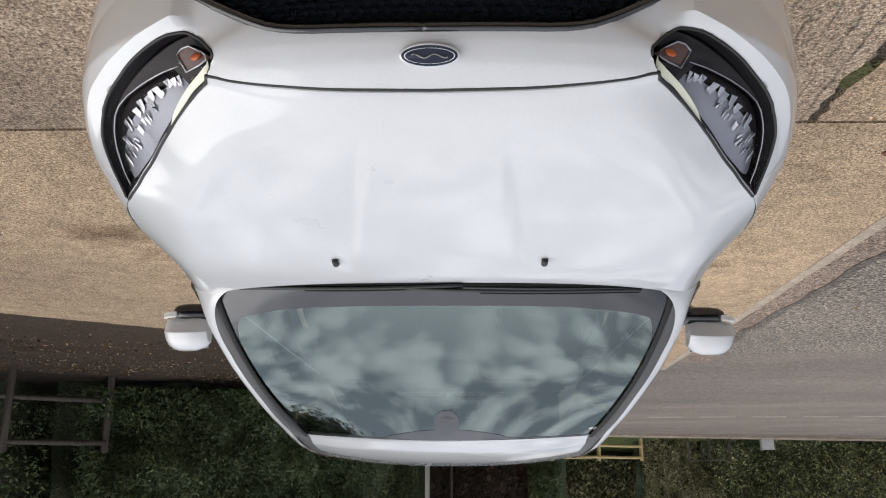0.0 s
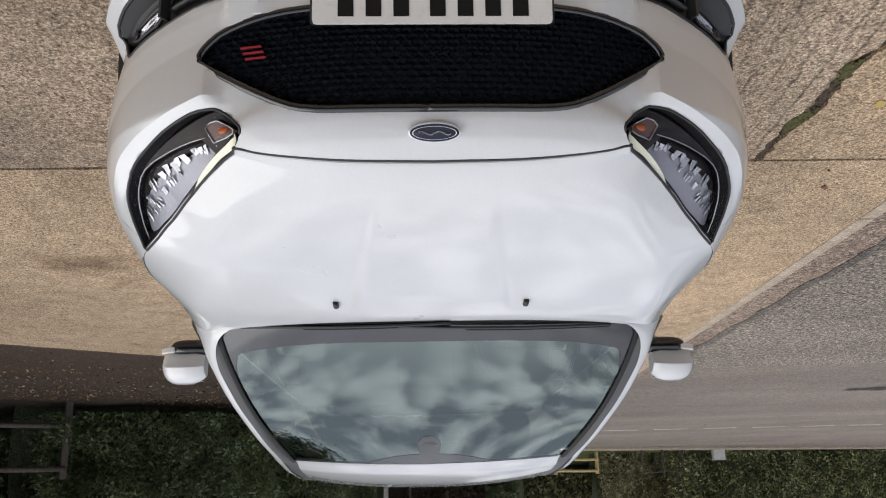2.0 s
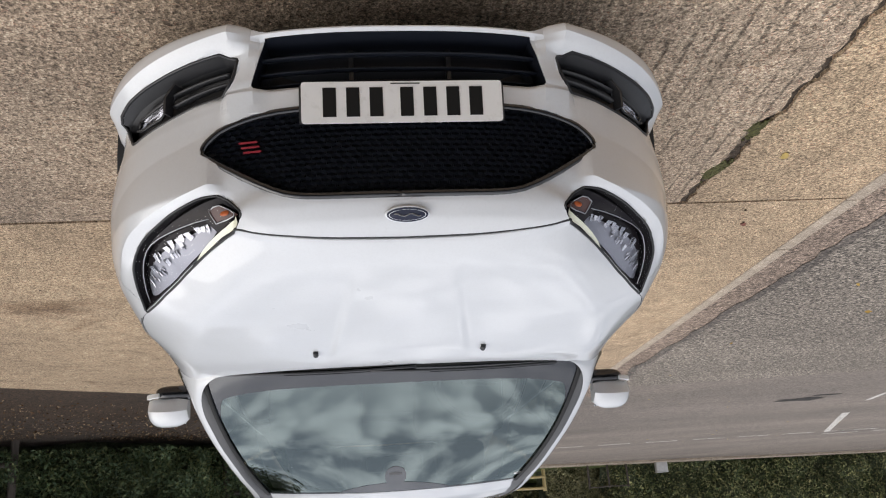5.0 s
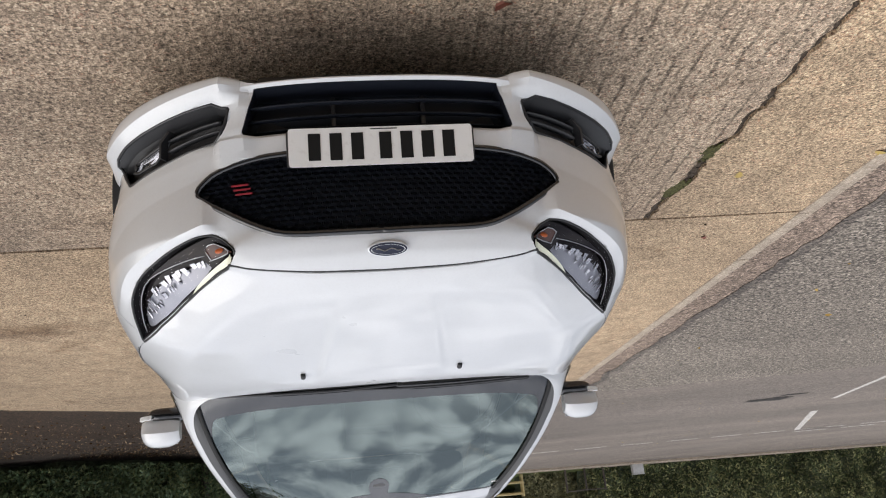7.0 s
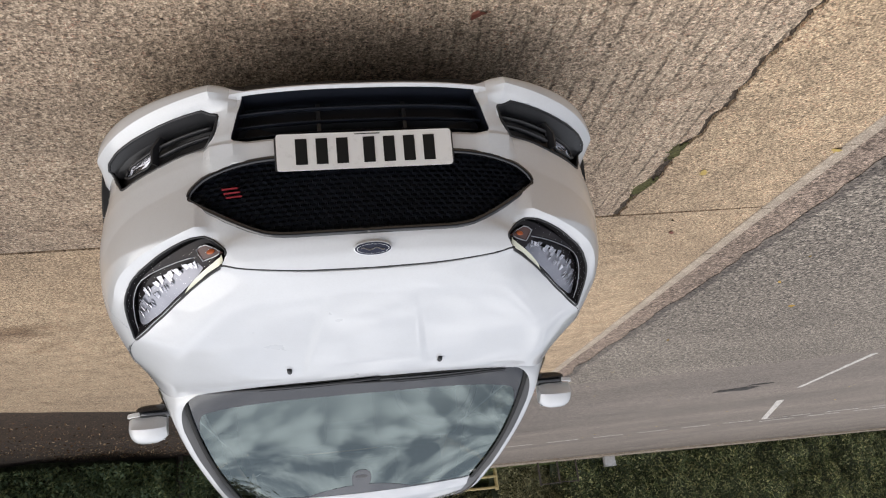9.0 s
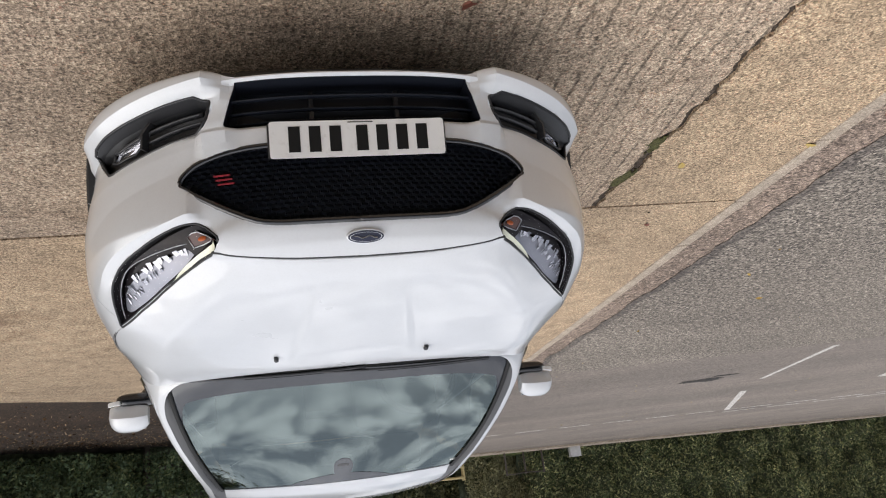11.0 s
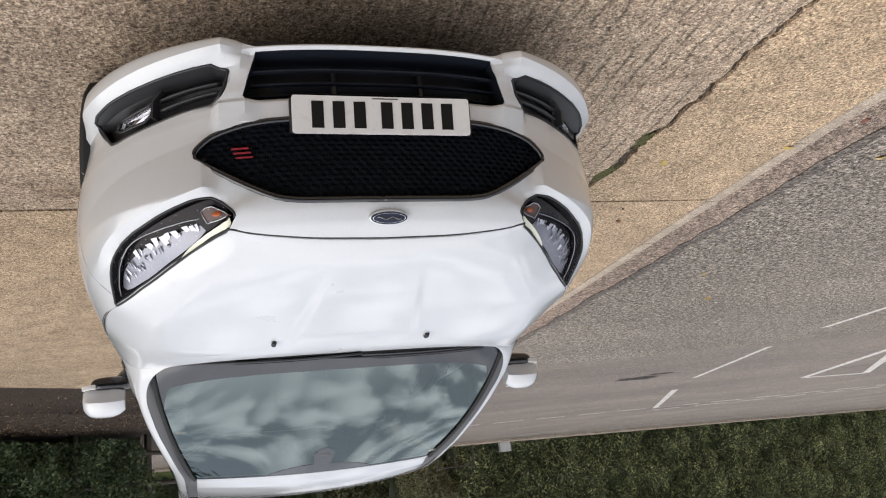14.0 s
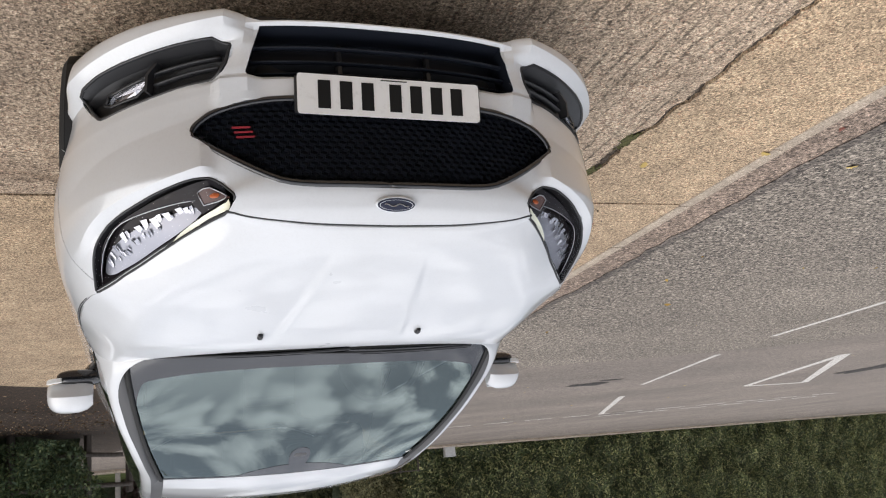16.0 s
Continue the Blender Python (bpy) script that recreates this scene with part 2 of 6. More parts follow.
M_PAINT = material("white_car_paint", (0.80, 0.80, 0.81), 0.32, coat=1.0, spec=0.5)
M_PAINT.node_tree.nodes["Principled BSDF"].inputs["Coat IOR"].default_value = 1.5
M_PAINT.node_tree.nodes["Principled BSDF"].inputs["Coat Roughness"].default_value = 0.06
film = noise_tex(M_PAINT, 3.0, 5, 0.65)
roughness(M_PAINT, ramp(M_PAINT, film, (0.3, grey(0.26)), (0.75, grey(0.42))))
paint = ramp(M_PAINT, noise_tex(M_PAINT, 1.6, 6, 0.7), (0.3, (0.59, 0.594, 0.602)), (0.7, (0.638, 0.646, 0.664)))
dust = ramp(M_PAINT, noise_tex(M_PAINT, 140, 4, 0.7), (0.34, (0.90, 0.89, 0.88)), (0.52, grey(1.0)))
colour(M_PAINT, blend(M_PAINT, 0.3, paint, dust, "MULTIPLY"))
M_PLASTIC = material("black_plastic", (0.018, 0.018, 0.02), 0.45)
bump(M_PLASTIC, noise_tex(M_PLASTIC, 400, 2), 0.15, 0.001)
M_GLOSS = material("gloss_black", (0.011, 0.011, 0.013), 0.12, coat=0.6)
M_MESHBLACK = material("grille_black", (0.011, 0.013, 0.019), 0.4, spec=0.2)
M_GRILLEBACK = material("grille_backing", (0.040, 0.047, 0.063), 0.6)
M_GREYTRIM = material("grey_trim", (0.058, 0.057, 0.058), 0.45)
M_FRIT = material("printed_border", (0.02, 0.022, 0.028), 0.25, coat=0.3)
M_HOUSING = material("lamp_housing", (0.012, 0.011, 0.012), 0.7, spec=0.06)
M_CABIN = material("cabin_dark", (0.030, 0.030, 0.032), 0.8)
colour(M_CABIN, ramp(M_CABIN, noise_tex(M_CABIN, 60, 4), (0.35, grey(0.024)), (0.65, grey(0.042))))
M_SEAT = material("seat_cloth", (0.05, 0.05, 0.055), 0.85)
colour(M_SEAT, ramp(M_SEAT, noise_tex(M_SEAT, 150, 3), (0.35, grey(0.035)), (0.65, grey(0.07))))
M_SATIN = material("satin_metal", (0.55, 0.55, 0.57), 0.3, 1.0)
M_FACET = material("faceted_chrome", (0.46, 0.46, 0.49), 0.22, 0.9)
M_MASK = material("lamp_mask", (0.014, 0.011, 0.0125), 0.5, coat=0.30, spec=0.06)
M_TRAY = material("silver_tray", (0.31, 0.315, 0.355), 0.3, 0.4)
bump(M_TRAY, noise_tex(M_TRAY, 16, 2), 0.25, 0.01)
cells_tex = node(M_FACET, "ShaderNodeTexVoronoi", Scale=24.0)
link(M_FACET, M_FACET.node_tree.nodes.new("ShaderNodeTexCoord").outputs["Object"], cells_tex.inputs["Vector"])
bump(M_FACET, cells_tex.outputs["Distance"], 0.18, 0.012)
M_BLUE = material("badge_blue", (0.004, 0.008, 0.032), 0.4)
M_BADGEWHITE = material("badge_silver", (0.70, 0.71, 0.73), 0.4, 0.3)
M_RED = material("badge_red", (0.30, 0.022, 0.035), 0.35)
M_PLATE = material("plate_white", (0.66, 0.645, 0.62), 0.4)
colour(M_PLATE, ramp(M_PLATE, noise_tex(M_PLATE, 25, 5, 0.7), (0.25, (0.66, 0.65, 0.63)), (0.45, (0.80, 0.795, 0.785))))
M_BAR = material("plate_black", (0.010, 0.010, 0.010), 0.7, spec=0.2)
M_AMBER = material("amber_lens", (0.085, 0.040, 0.032), 0.35)
M_ORANGE = material("amber_bulb", (0.55, 0.13, 0.035), 0.3)
M_LED = material("light_guide", (0.84, 0.83, 0.64), 0.2, coat=1.0)
M_TYRE = material("tyre_rubber", (0.012, 0.012, 0.012), 0.8)
bump(M_TYRE, noise_tex(M_TYRE, 120, 3), 0.4, 0.003)
M_RUBBER = material("black_rubber", (0.02, 0.02, 0.021), 0.55)
M_WOOD = material("weathered_wood", (0.15, 0.12, 0.10), 0.85)
colour(M_WOOD, ramp(M_WOOD, noise_tex(M_WOOD, 20, 5, 0.6, (1, 1, 0.1)), (0.3, (0.05, 0.04, 0.032)), (0.7, (0.12, 0.10, 0.085))))
M_CREAM = material("cream_painted_wood", (0.6, 0.48, 0.24), 0.7)
colour(M_CREAM, ramp(M_CREAM, noise_tex(M_CREAM, 9, 5), (0.3, (0.5, 0.38, 0.17)), (0.7, (0.66, 0.54, 0.28))))
M_GREYPAINT = material("grey_painted_metal", (0.42, 0.41, 0.39), 0.6)
colour(M_GREYPAINT, ramp(M_GREYPAINT, noise_tex(M_GREYPAINT, 9, 5), (0.3, grey(0.5)), (0.7, grey(0.62))))


def leaf_material(name, dark, mid, light):
    m = material(name, mid, 0.55, spec=0.35)
    n = m.node_tree.nodes.new("ShaderNodeNewGeometry")
    c = ramp(m, n.outputs["Random Per Island"], (0.0, dark), (0.55, mid), (0.95, light))
    c = blend(m, 0.6, c, ramp(m, noise_tex(m, 0.7, 3), (0.35, grey(0.25)), (0.65, grey(0.75))), "OVERLAY")
    colour(m, c)
    return m


M_LEAF = leaf_material("hedge_leaf", (0.055, 0.085, 0.045), (0.10, 0.145, 0.065), (0.18, 0.20, 0.085))
M_LEAF_FAR = leaf_material("far_hedge_leaf", (0.036, 0.052, 0.024), (0.155, 0.19, 0.075), (0.47, 0.45, 0.21))
M_LEAF_BROWN = leaf_material("brown_shrub_leaf", (0.12, 0.115, 0.06), (0.26, 0.25, 0.13), (0.42, 0.39, 0.21))
M_LEAF_RED = leaf_material("red_brown_leaf", (0.03, 0.018, 0.015), (0.075, 0.045, 0.036), (0.12, 0.08, 0.055))
M_LEAF_TREE = leaf_material("tree_leaf", (0.018, 0.032, 0.011), (0.045, 0.07, 0.02), (0.09, 0.10, 0.03))
M_FALLEN = leaf_material("fallen_leaf", (0.05, 0.024, 0.012), (0.15, 0.08, 0.035), (0.46, 0.33, 0.19))
M_YELLOW = leaf_material("yellow_leaf", (0.38, 0.23, 0.05), (0.46, 0.31, 0.07), (0.52, 0.38, 0.12))
M_CRUMB = leaf_material("leaf_crumb", (0.03, 0.02, 0.014), (0.07, 0.045, 0.03), (0.14, 0.08, 0.04))
M_REDLEAF = leaf_material("red_leaf", (0.16, 0.05, 0.03), (0.20, 0.065, 0.04), (0.24, 0.09, 0.055))
# dark colour stands in for the shade deep inside a hedge
M_HEDGE_BACKING = material("hedge_backing", (0.07, 0.085, 0.05), 0.95)
colour(M_HEDGE_BACKING, ramp(M_HEDGE_BACKING, noise_tex(M_HEDGE_BACKING, 9, 6, 0.7), (0.3, (0.035, 0.045, 0.026)), (0.7, (0.11, 0.125, 0.07))))
bump(M_HEDGE_BACKING, noise_tex(M_HEDGE_BACKING, 20, 4), 1.0, 0.05)
M_BARK = material("bark", (0.07, 0.055, 0.042), 0.95)
colour(M_BARK, ramp(M_BARK, noise_tex(M_BARK, 8, 6, 0.7, (1, 1, 0.2)), (0.3, (0.03, 0.024, 0.018)), (0.7, (0.10, 0.08, 0.06))))
bump(M_BARK, noise_tex(M_BARK, 14, 5, 0.7, (1, 1, 0.2)), 1.0, 0.03)


def glass(name, tint, ior, rough=0.0, gloss=(1, 1, 1)):
    m = bpy.data.materials.new(name)
    m.use_nodes = True
    m.node_tree.nodes.clear()
    out = m.node_tree.nodes.new("ShaderNodeOutputMaterial")
    clear = node(m, "ShaderNodeBsdfTransparent", Color=(*tint, 1))
    shine = node(m, "ShaderNodeBsdfGlossy", Color=(*gloss, 1), Roughness=rough)
    mix = m.node_tree.nodes.new("ShaderNodeMixShader")
    fres = node(m, "ShaderNodeFresnel", IOR=ior)
    link(m, fres.outputs[0], mix.inputs[0])
    link(m, clear.outputs[0], mix.inputs[1])
    link(m, shine.outputs[0], mix.inputs[2])
    link(m, mix.outputs[0], out.inputs["Surface"])
    return m


M_GLASS = glass("windscreen_glass", (0.27, 0.33, 0.33), 2.4, 0.02, (0.86, 1.0, 0.98))
M_SIDEGLASS = glass("side_glass", (0.25, 0.28, 0.28), 1.55)
M_LENS = glass("lamp_lens", (0.95, 0.95, 0.96), 1.06, 0.0)
M_MIRROR = material("mirror_glass", (0.9, 0.9, 0.9), 0.02, 1.0)


# ---- mesh helpers ----
def group_of(name, m=None, **tags):
    e = new(name)
    e.empty_display_size = 0.1
    if m is not None:
        e.matrix_world = m
    return tagged(e, **tags)


def place(name, bm, mat, parent=None, label="", smooth=True, crease=38):
    if smooth:
        for e in bm.edges:
            if len(e.link_faces) == 2 and e.calc_face_angle(0.0) > radians(crease):
                e.smooth = False
    me = bpy.data.meshes.new(name)
    bm.to_mesh(me)
    bm.free()
    return place_mesh(name, me, mat, parent, label, smooth)


def place_mesh(name, me, mat, parent=None, label="", smooth=True):
    me.materials.clear()
    me.materials.append(mat)
    if smooth:
        me.polygons.foreach_set("use_smooth", [True] * len(me.polygons))
    ob = new(name, me)
    if parent is not None:
        ob.parent = parent
    if label:
        tagged(ob, label=label)
    return ob


def part(name, bm, mat, parent, label="", smooth=True, crease=38):
    return place(name, bm, mat, parent, label, smooth, crease)


def box_bm(x0, y0, z0, x1, y1, z1, bevel=0.0, bm=None, m=None):
    own = bm is None
    bm = bmesh.new() if own else bm
    made = bmesh.ops.create_cube(bm, size=1.0)["verts"]
    for v in made:
        v.co = ((x0 + x1) / 2 + v.co.x * (x1 - x0), (y0 + y1) / 2 + v.co.y * (y1 - y0), (z0 + z1) / 2 + v.co.z * (z1 - z0))
    if bevel:
        edges = list({e for v in made for e in v.link_edges})
        r = bmesh.ops.bevel(bm, geom=edges, offset=bevel, segments=2, affect="EDGES", profile=0.5)
        made = list({v for f in r["faces"] for v in f.verts} | {v for v in made if v.is_valid})
    if m is not None:
        bmesh.ops.transform(bm, matrix=m, verts=made)
    return bm


def tube_bm(points, radius, sides=10, bm=None, taper=None, flat=1.0):
    """A round bar along points, with closed ends."""
    bm = bmesh.new() if bm is None else bm
    pts = [Vector(p) for p in points]
    rings = []
    up = Vector((0, 0, 1))
    for i, p in enumerate(pts):
        d = (pts[min(i + 1, len(pts) - 1)] - pts[max(i - 1, 0)]).normalized()
        a = d.cross(up)
        a = a.normalized() if a.length > 1e-4 else Vector((1, 0, 0))
        b = d.cross(a)
        r = radius if taper is None else radius + (taper - radius) * i / (len(pts) - 1)
        rings.append([bm.verts.new(p + a * r * math.cos(2 * math.pi * k / sides) + b * r * flat * math.sin(2 * math.pi * k / sides)) for k in range(sides)])
    for r0, r1 in zip(rings, rings[1:]):
        for k in range(sides):
            bm.faces.new((r0[k], r0[(k + 1) % sides], r1[(k + 1) % sides], r1[k]))
    bm.faces.new(rings[0][::-1])
    bm.faces.new(rings[-1])
    return bm


def grid_bm(fn, us, vs, flip=False):
    """A sheet fn(u, v) over two lists of values."""
    bm = bmesh.new()
    rows = [[bm.verts.new(fn(u, v)) for u in us] for v in vs]
    for r0, r1 in zip(rows, rows[1:]):
        for i in range(len(us) - 1):
            q = (r0[i], r0[i + 1], r1[i + 1], r1[i])
            if len({tuple(round(c, 6) for c in p.co) for p in q}) == 4:
                bm.faces.new(q[::-1] if flip else q)
    bmesh.ops.remove_doubles(bm, verts=bm.verts, dist=1e-5)
    return bm


def curve_through(keys):
    """A smooth, never overshooting curve through (t, value) pairs."""
    t, v = (np.array(a, float) for a in zip(*keys))
    h, d = np.diff(t), np.diff(v) / np.diff(t)
    s = np.zeros(len(t))
    s[0], s[-1] = d[0], d[-1]
    for i in range(1, len(t) - 1):
        if d[i - 1] * d[i] > 0:
            w1, w2 = 2 * h[i] + h[i - 1], h[i] + 2 * h[i - 1]
            s[i] = (w1 + w2) / (w1 / d[i - 1] + w2 / d[i])

    def value(x):
        x = min(max(x, t[0]), t[-1])
        i = min(int(np.searchsorted(t, x, side="right")) - 1, len(h) - 1)
        u = (x - t[i]) / h[i]
        return float((1 + 2 * u) * (1 - u) ** 2 * v[i] + u * (1 - u) ** 2 * h[i] * s[i] + u * u * (3 - 2 * u) * v[i + 1] + u * u * (u - 1) * h[i] * s[i + 1])
    return value


def step(a, b, x):
    u = min(max((x - a) / (b - a), 0.0), 1.0)
    return u * u * (3 - 2 * u)


def linspace(a, b, n):
    return [a + (b - a) * i / (n - 1) for i in range(n)]


def inside(poly, p):
    hit = False
    for (x0, y0), (x1, y1) in zip(poly, poly[1:] + poly[:1]):
        if (y0 > p[1]) != (y1 > p[1]) and p[0] < (x1 - x0) * (p[1] - y0) / (y1 - y0) + x0:
            hit = not hit
    return hit


def rounded(poly, rounds=2):
    """The outline with its corners cut, twice over."""
    for _ in range(rounds):
        out = []
        for a, b in zip(poly, poly[1:] + poly[:1]):
            out += [(a[0] * 0.75 + b[0] * 0.25, a[1] * 0.75 + b[1] * 0.25), (a[0] * 0.25 + b[0] * 0.75, a[1] * 0.25 + b[1] * 0.75)]
        poly = out
    return poly


def carve(bm, poly, u_axis, v_axis, keep=lambda f: True):
    """Cuts the outline, seen along the third axis, into the sheet and takes the faces inside it out, as a mesh of their own."""
    ua, va = Vector(u_axis).normalized(), Vector(v_axis).normalized()

    def touches(f, lo, hi):
        us, vs = [v.co.dot(ua) for v in f.verts], [v.co.dot(va) for v in f.verts]
        return max(us) >= lo[0] and min(us) <= hi[0] and max(vs) >= lo[1] and min(vs) <= hi[1]

    def span(points):
        us, vs = zip(*points)
        return (min(us) - 0.004, min(vs) - 0.004), (max(us) + 0.004, max(vs) + 0.004)
    near = {f for f in bm.faces if touches(f, *span(poly)) and keep(f)}
    for a, b in zip(poly, poly[1:] + poly[:1]):
        faces = [f for f in near if touches(f, *span((a, b)))]
        if faces:
            geom = list({e for f in faces for e in f.edges} | {v for f in faces for v in f.verts}) + faces
            no = ua * (a[1] - b[1]) + va * (b[0] - a[0])
            cut = bmesh.ops.bisect_plane(bm, geom=geom, dist=1e-5, plane_co=ua * a[0] + va * a[1], plane_no=no)
            near = {f for f in near if f.is_valid} | {f for f in cut["geom"] if isinstance(f, bmesh.types.BMFace) and f.is_valid}
    taken = []
    for f in near:
        c = f.calc_center_median()
        if inside(poly, (c.dot(ua), c.dot(va))) and keep(f):
            taken.append(f)
    return take(bm, taken)


def take(bm, faces):
    """Moves faces out of a mesh into a new one."""
    out, made = bmesh.new(), {}
    faces = sorted(faces, key=lambda f: tuple(round(c, 5) for c in f.calc_center_median()))
    for f in faces:
        for v in f.verts:
            if v not in made:
                made[v] = out.verts.new(v.co)
        out.faces.new([made[v] for v in f.verts])
    bmesh.ops.delete(bm, geom=faces, context="FACES")
    out.normal_update()
    return out


def mirrored(bm, join=True):
    """The sheet with its mirror image over x = 0 (join), or the mirror image alone."""
    bm = bm.copy()
    src = list(bm.faces)
    made = {v: bm.verts.new((-v.co.x, v.co.y, v.co.z)) for v in list(bm.verts)}
    for f in src:
        bm.faces.new([made[v] for v in reversed(f.verts)])
    if join:
        bmesh.ops.remove_doubles(bm, verts=[v for v in bm.verts if abs(v.co.x) < 0.002], dist=0.001)
    else:
        bmesh.ops.delete(bm, geom=src, context="FACES")
    bm.normal_update()
    return bm


def hem(bm, gap=0.002, depth=0.014, roll=0.0025):
    """Draws the rim of a sheet back by gap and folds it in, so that it reads as pressed metal."""
    bm.normal_update()
    bmesh.ops.remove_doubles(bm, verts=[v for v in bm.verts if v.is_boundary], dist=0.0016)
    bm.normal_update()
    for _ in range(3):
        for v in bm.verts:
            ends = [e.other_vert(v).co for e in v.link_edges if e.is_boundary]
            if len(ends) == 2 and min((q - v.co).length for q in ends) < 0.012 and (ends[0] - v.co).angle(ends[1] - v.co, 3.0) < 1.35:
                v.co = (ends[0] + ends[1]) / 2
    bm.normal_update()
    rim = [e for e in bm.edges if e.is_boundary]
    verts = {v for e in rim for v in e.verts}
    shift = {v: Vector() for v in verts}
    for e in rim:
        f = e.link_faces[0]
        lp = next(l for l in f.loops if l.edge == e)
        inward = f.normal.cross(lp.link_loop_next.vert.co - lp.vert.co).normalized()
        for v in e.verts:
            shift[v] += inward
    shift = {v: d.normalized() * gap if d.length > 1e-6 else Vector() for v, d in shift.items()}
    normals = {v: v.normal.copy() for v in verts}
    for v, d in shift.items():
        v.co += d
    prev = {v: v for v in verts}
    for drop, out in ((roll, 0.4), (depth, 0.4)):
        nxt = {v: bm.verts.new(v.co - normals[v] * drop - shift[v] * out) for v in verts}
        for e in rim:
            a, b = e.verts
            f = e.link_faces[0]
            loop = next(l for l in f.loops if l.edge == e)
            if loop.vert is not a:
                a, b = b, a
            bm.faces.new((prev[b], prev[a], nxt[a], nxt[b]))
        prev = nxt
    return bm


def sunk(bm, depth, wall=True, way=None):
    """The sheet moved in along its normals; with a wall from its old rim down to it."""
    bm.normal_update()
    rim = [e for e in bm.edges if e.is_boundary and abs(e.verts[0].co.x + e.verts[1].co.x) > 0.004]
    old = {v: v.co.copy() for e in rim for v in e.verts}
    for v in bm.verts:
        v.co = v.co - v.normal * depth if way is None else v.co + Vector(way).normalized() * depth
    if wall:
        top = {v: bm.verts.new(c) for v, c in old.items()}
        for e in rim:
            a, b = e.verts
            loop = next(l for l in e.link_faces[0].loops if l.edge == e)
            if loop.vert is not a:
                a, b = b, a
            bm.faces.new((b, a, top[a], top[b]))
    return bm


# ---- the car ----
car = group_of("car", pose(0.004, 0, 0, 0, 0.4, 0.43), label="white compact hatchback parked on concrete, clean paint, closed bonnet", category="car")
BOW, NOSE_L, REAR_Y = 2.6, 0.85, 3.35
nose_y = curve_through([(0.19, 0.05), (0.25, 0.02), (0.268, -0.03), (0.29, -0.045), (0.32, -0.043), (0.34, -0.032), (0.37, -0.012), (0.42, 0.008), (0.45, 0.015), (0.55, 0.018), (0.66, 0.022), (0.73, 0.03), (0.79, 0.057), (0.83, 0.1), (0.87, 0.15), (0.93, 0.21), (1.0, 0.28)])
half_w = curve_through([(0.19, 0.79), (0.25, 0.845), (0.30, 0.865), (0.4, 0.882), (0.5, 0.896), (0.6, 0.906), (0.7, 0.9), (0.78, 0.884), (0.84, 0.86), (0.886, 0.838), (0.93, 0.812), (1.0, 0.78)])
tail_l = curve_through([(0.19, 0.78), (0.3, 0.88), (0.5, 0.92), (0.7, 0.92), (0.9, 0.88), (1.0, 0.84)])
rim_front = curve_through([(0, 0.833), (0.2, 0.829), (0.36, 0.817), (0.44, 0.807), (0.5, 0.795), (0.57, 0.807), (0.683, 0.834), (0.74, 0.848), (0.80, 0.862), (0.91, 0.886), (1.0, 0.889)])
rim_side = curve_through([(0.7, 0.889), (1.02, 0.889), (1.12, 0.9), (1.24, 0.935), (2.0, 0.95), (3.3, 0.975)])
spine_z = curve_through([(0.08, 0.815), (0.1055, 0.834), (0.16, 0.864), (0.25, 0.892), (0.40, 0.928), (0.6, 0.968), (0.77, 1.0), (0.93, 1.022), (1.4, 1.05)])


def front_y(x, z):
    """How far back the smooth front lies at a breadth and height."""
    return nose_y(z) + NOSE_L * (1 - (1 - min(abs(x) / half_w(z), 1.0) ** BOW) ** (1 / BOW))


def slope(a, b, x):
    return min(max((x - a) / (b - a), 0.0), 1.0)


LEDGE, W_LIP = 0.042, 0.874
brow_z = curve_through([(0.0, 0.70), (0.33, 0.692), (0.42, 0.683), (0.465, 0.682), (0.53, 0.695), (0.60, 0.711), (0.64, 0.719), (0.68, 0.730), (0.72, 0.743), (0.757, 0.760), (0.80, 0.788), (0.874, 0.81)])
BROW_H = 0.023


def lip_z(x):
    return 0.303 + 0.033 * slope(0.45, 0.80, x)


def swell(x, z):
    """How far the bumper's ledges stand proud of the smooth front."""
    d = 0.0
    brow = brow_z(x)
    d += 0.024 * slope(0.452, 0.482, x) * (1 - step(0.70, 0.85, x)) * (1 - slope(brow, brow + BROW_H, z)) * slope(brow - 0.15, brow, z)
    below = (0.718 + 0.42 * (x - 0.335) - z) * 0.92
    d -= 0.009 * step(0.28, 0.36, x) * (1 - step(0.43, 0.475, x)) * step(-0.006, 0.026, below) * (1 - step(0.03, 0.09, below))
    lip = lip_z(x)
    inner = slope(0.392, 0.438, x)
    d += 0.040 * inner * (1 - slope(lip, lip + LEDGE, z)) * (1 - step(0.80, 0.86, x))
    d -= 0.010 * inner * slope(lip + 0.02, lip + LEDGE, z) * (1 - slope(lip + 0.06, lip + 0.17, z))
    d -= 0.018 * slope(0.303, 0.316, z) * (1 - slope(0.33, 0.36, z)) * (1 - slope(0.37, 0.39, x))
    d += 0.026 * slope(0.315, 0.42, z) * (1 - slope(0.43, 0.54, z)) * slope(0.34, 0.372, x) * (1 - slope(0.438, 0.465, x))
    d += 0.009 * slope(0.437, 0.447, z) * (1 - slope(0.452, 0.52, z)) * (1 - step(0.4, 0.6, x))
    return d


lamp_lean = curve_through([(0.5, 0.022), (0.53, 0.036), (0.56, 0.047), (0.62, 0.069), (0.69, 0.088), (0.76, 0.10), (0.83, 0.086), (0.90, 0.045), (0.96, 0.01), (1.0, 0.0)])


def rim_push(sx):
    """How far the rim lies behind the smooth front: straight along the nose, slanting back over the headlight."""
    if sx > 0.5:
        return lamp_lean(sx)
    z = rim_front(sx)
    return max(0.0, 0.1055 + 0.012 * (sx / 0.5) ** 2 - nose_y(z) - NOSE_L * (1 - (1 - sx ** BOW) ** (1 / BOW)))


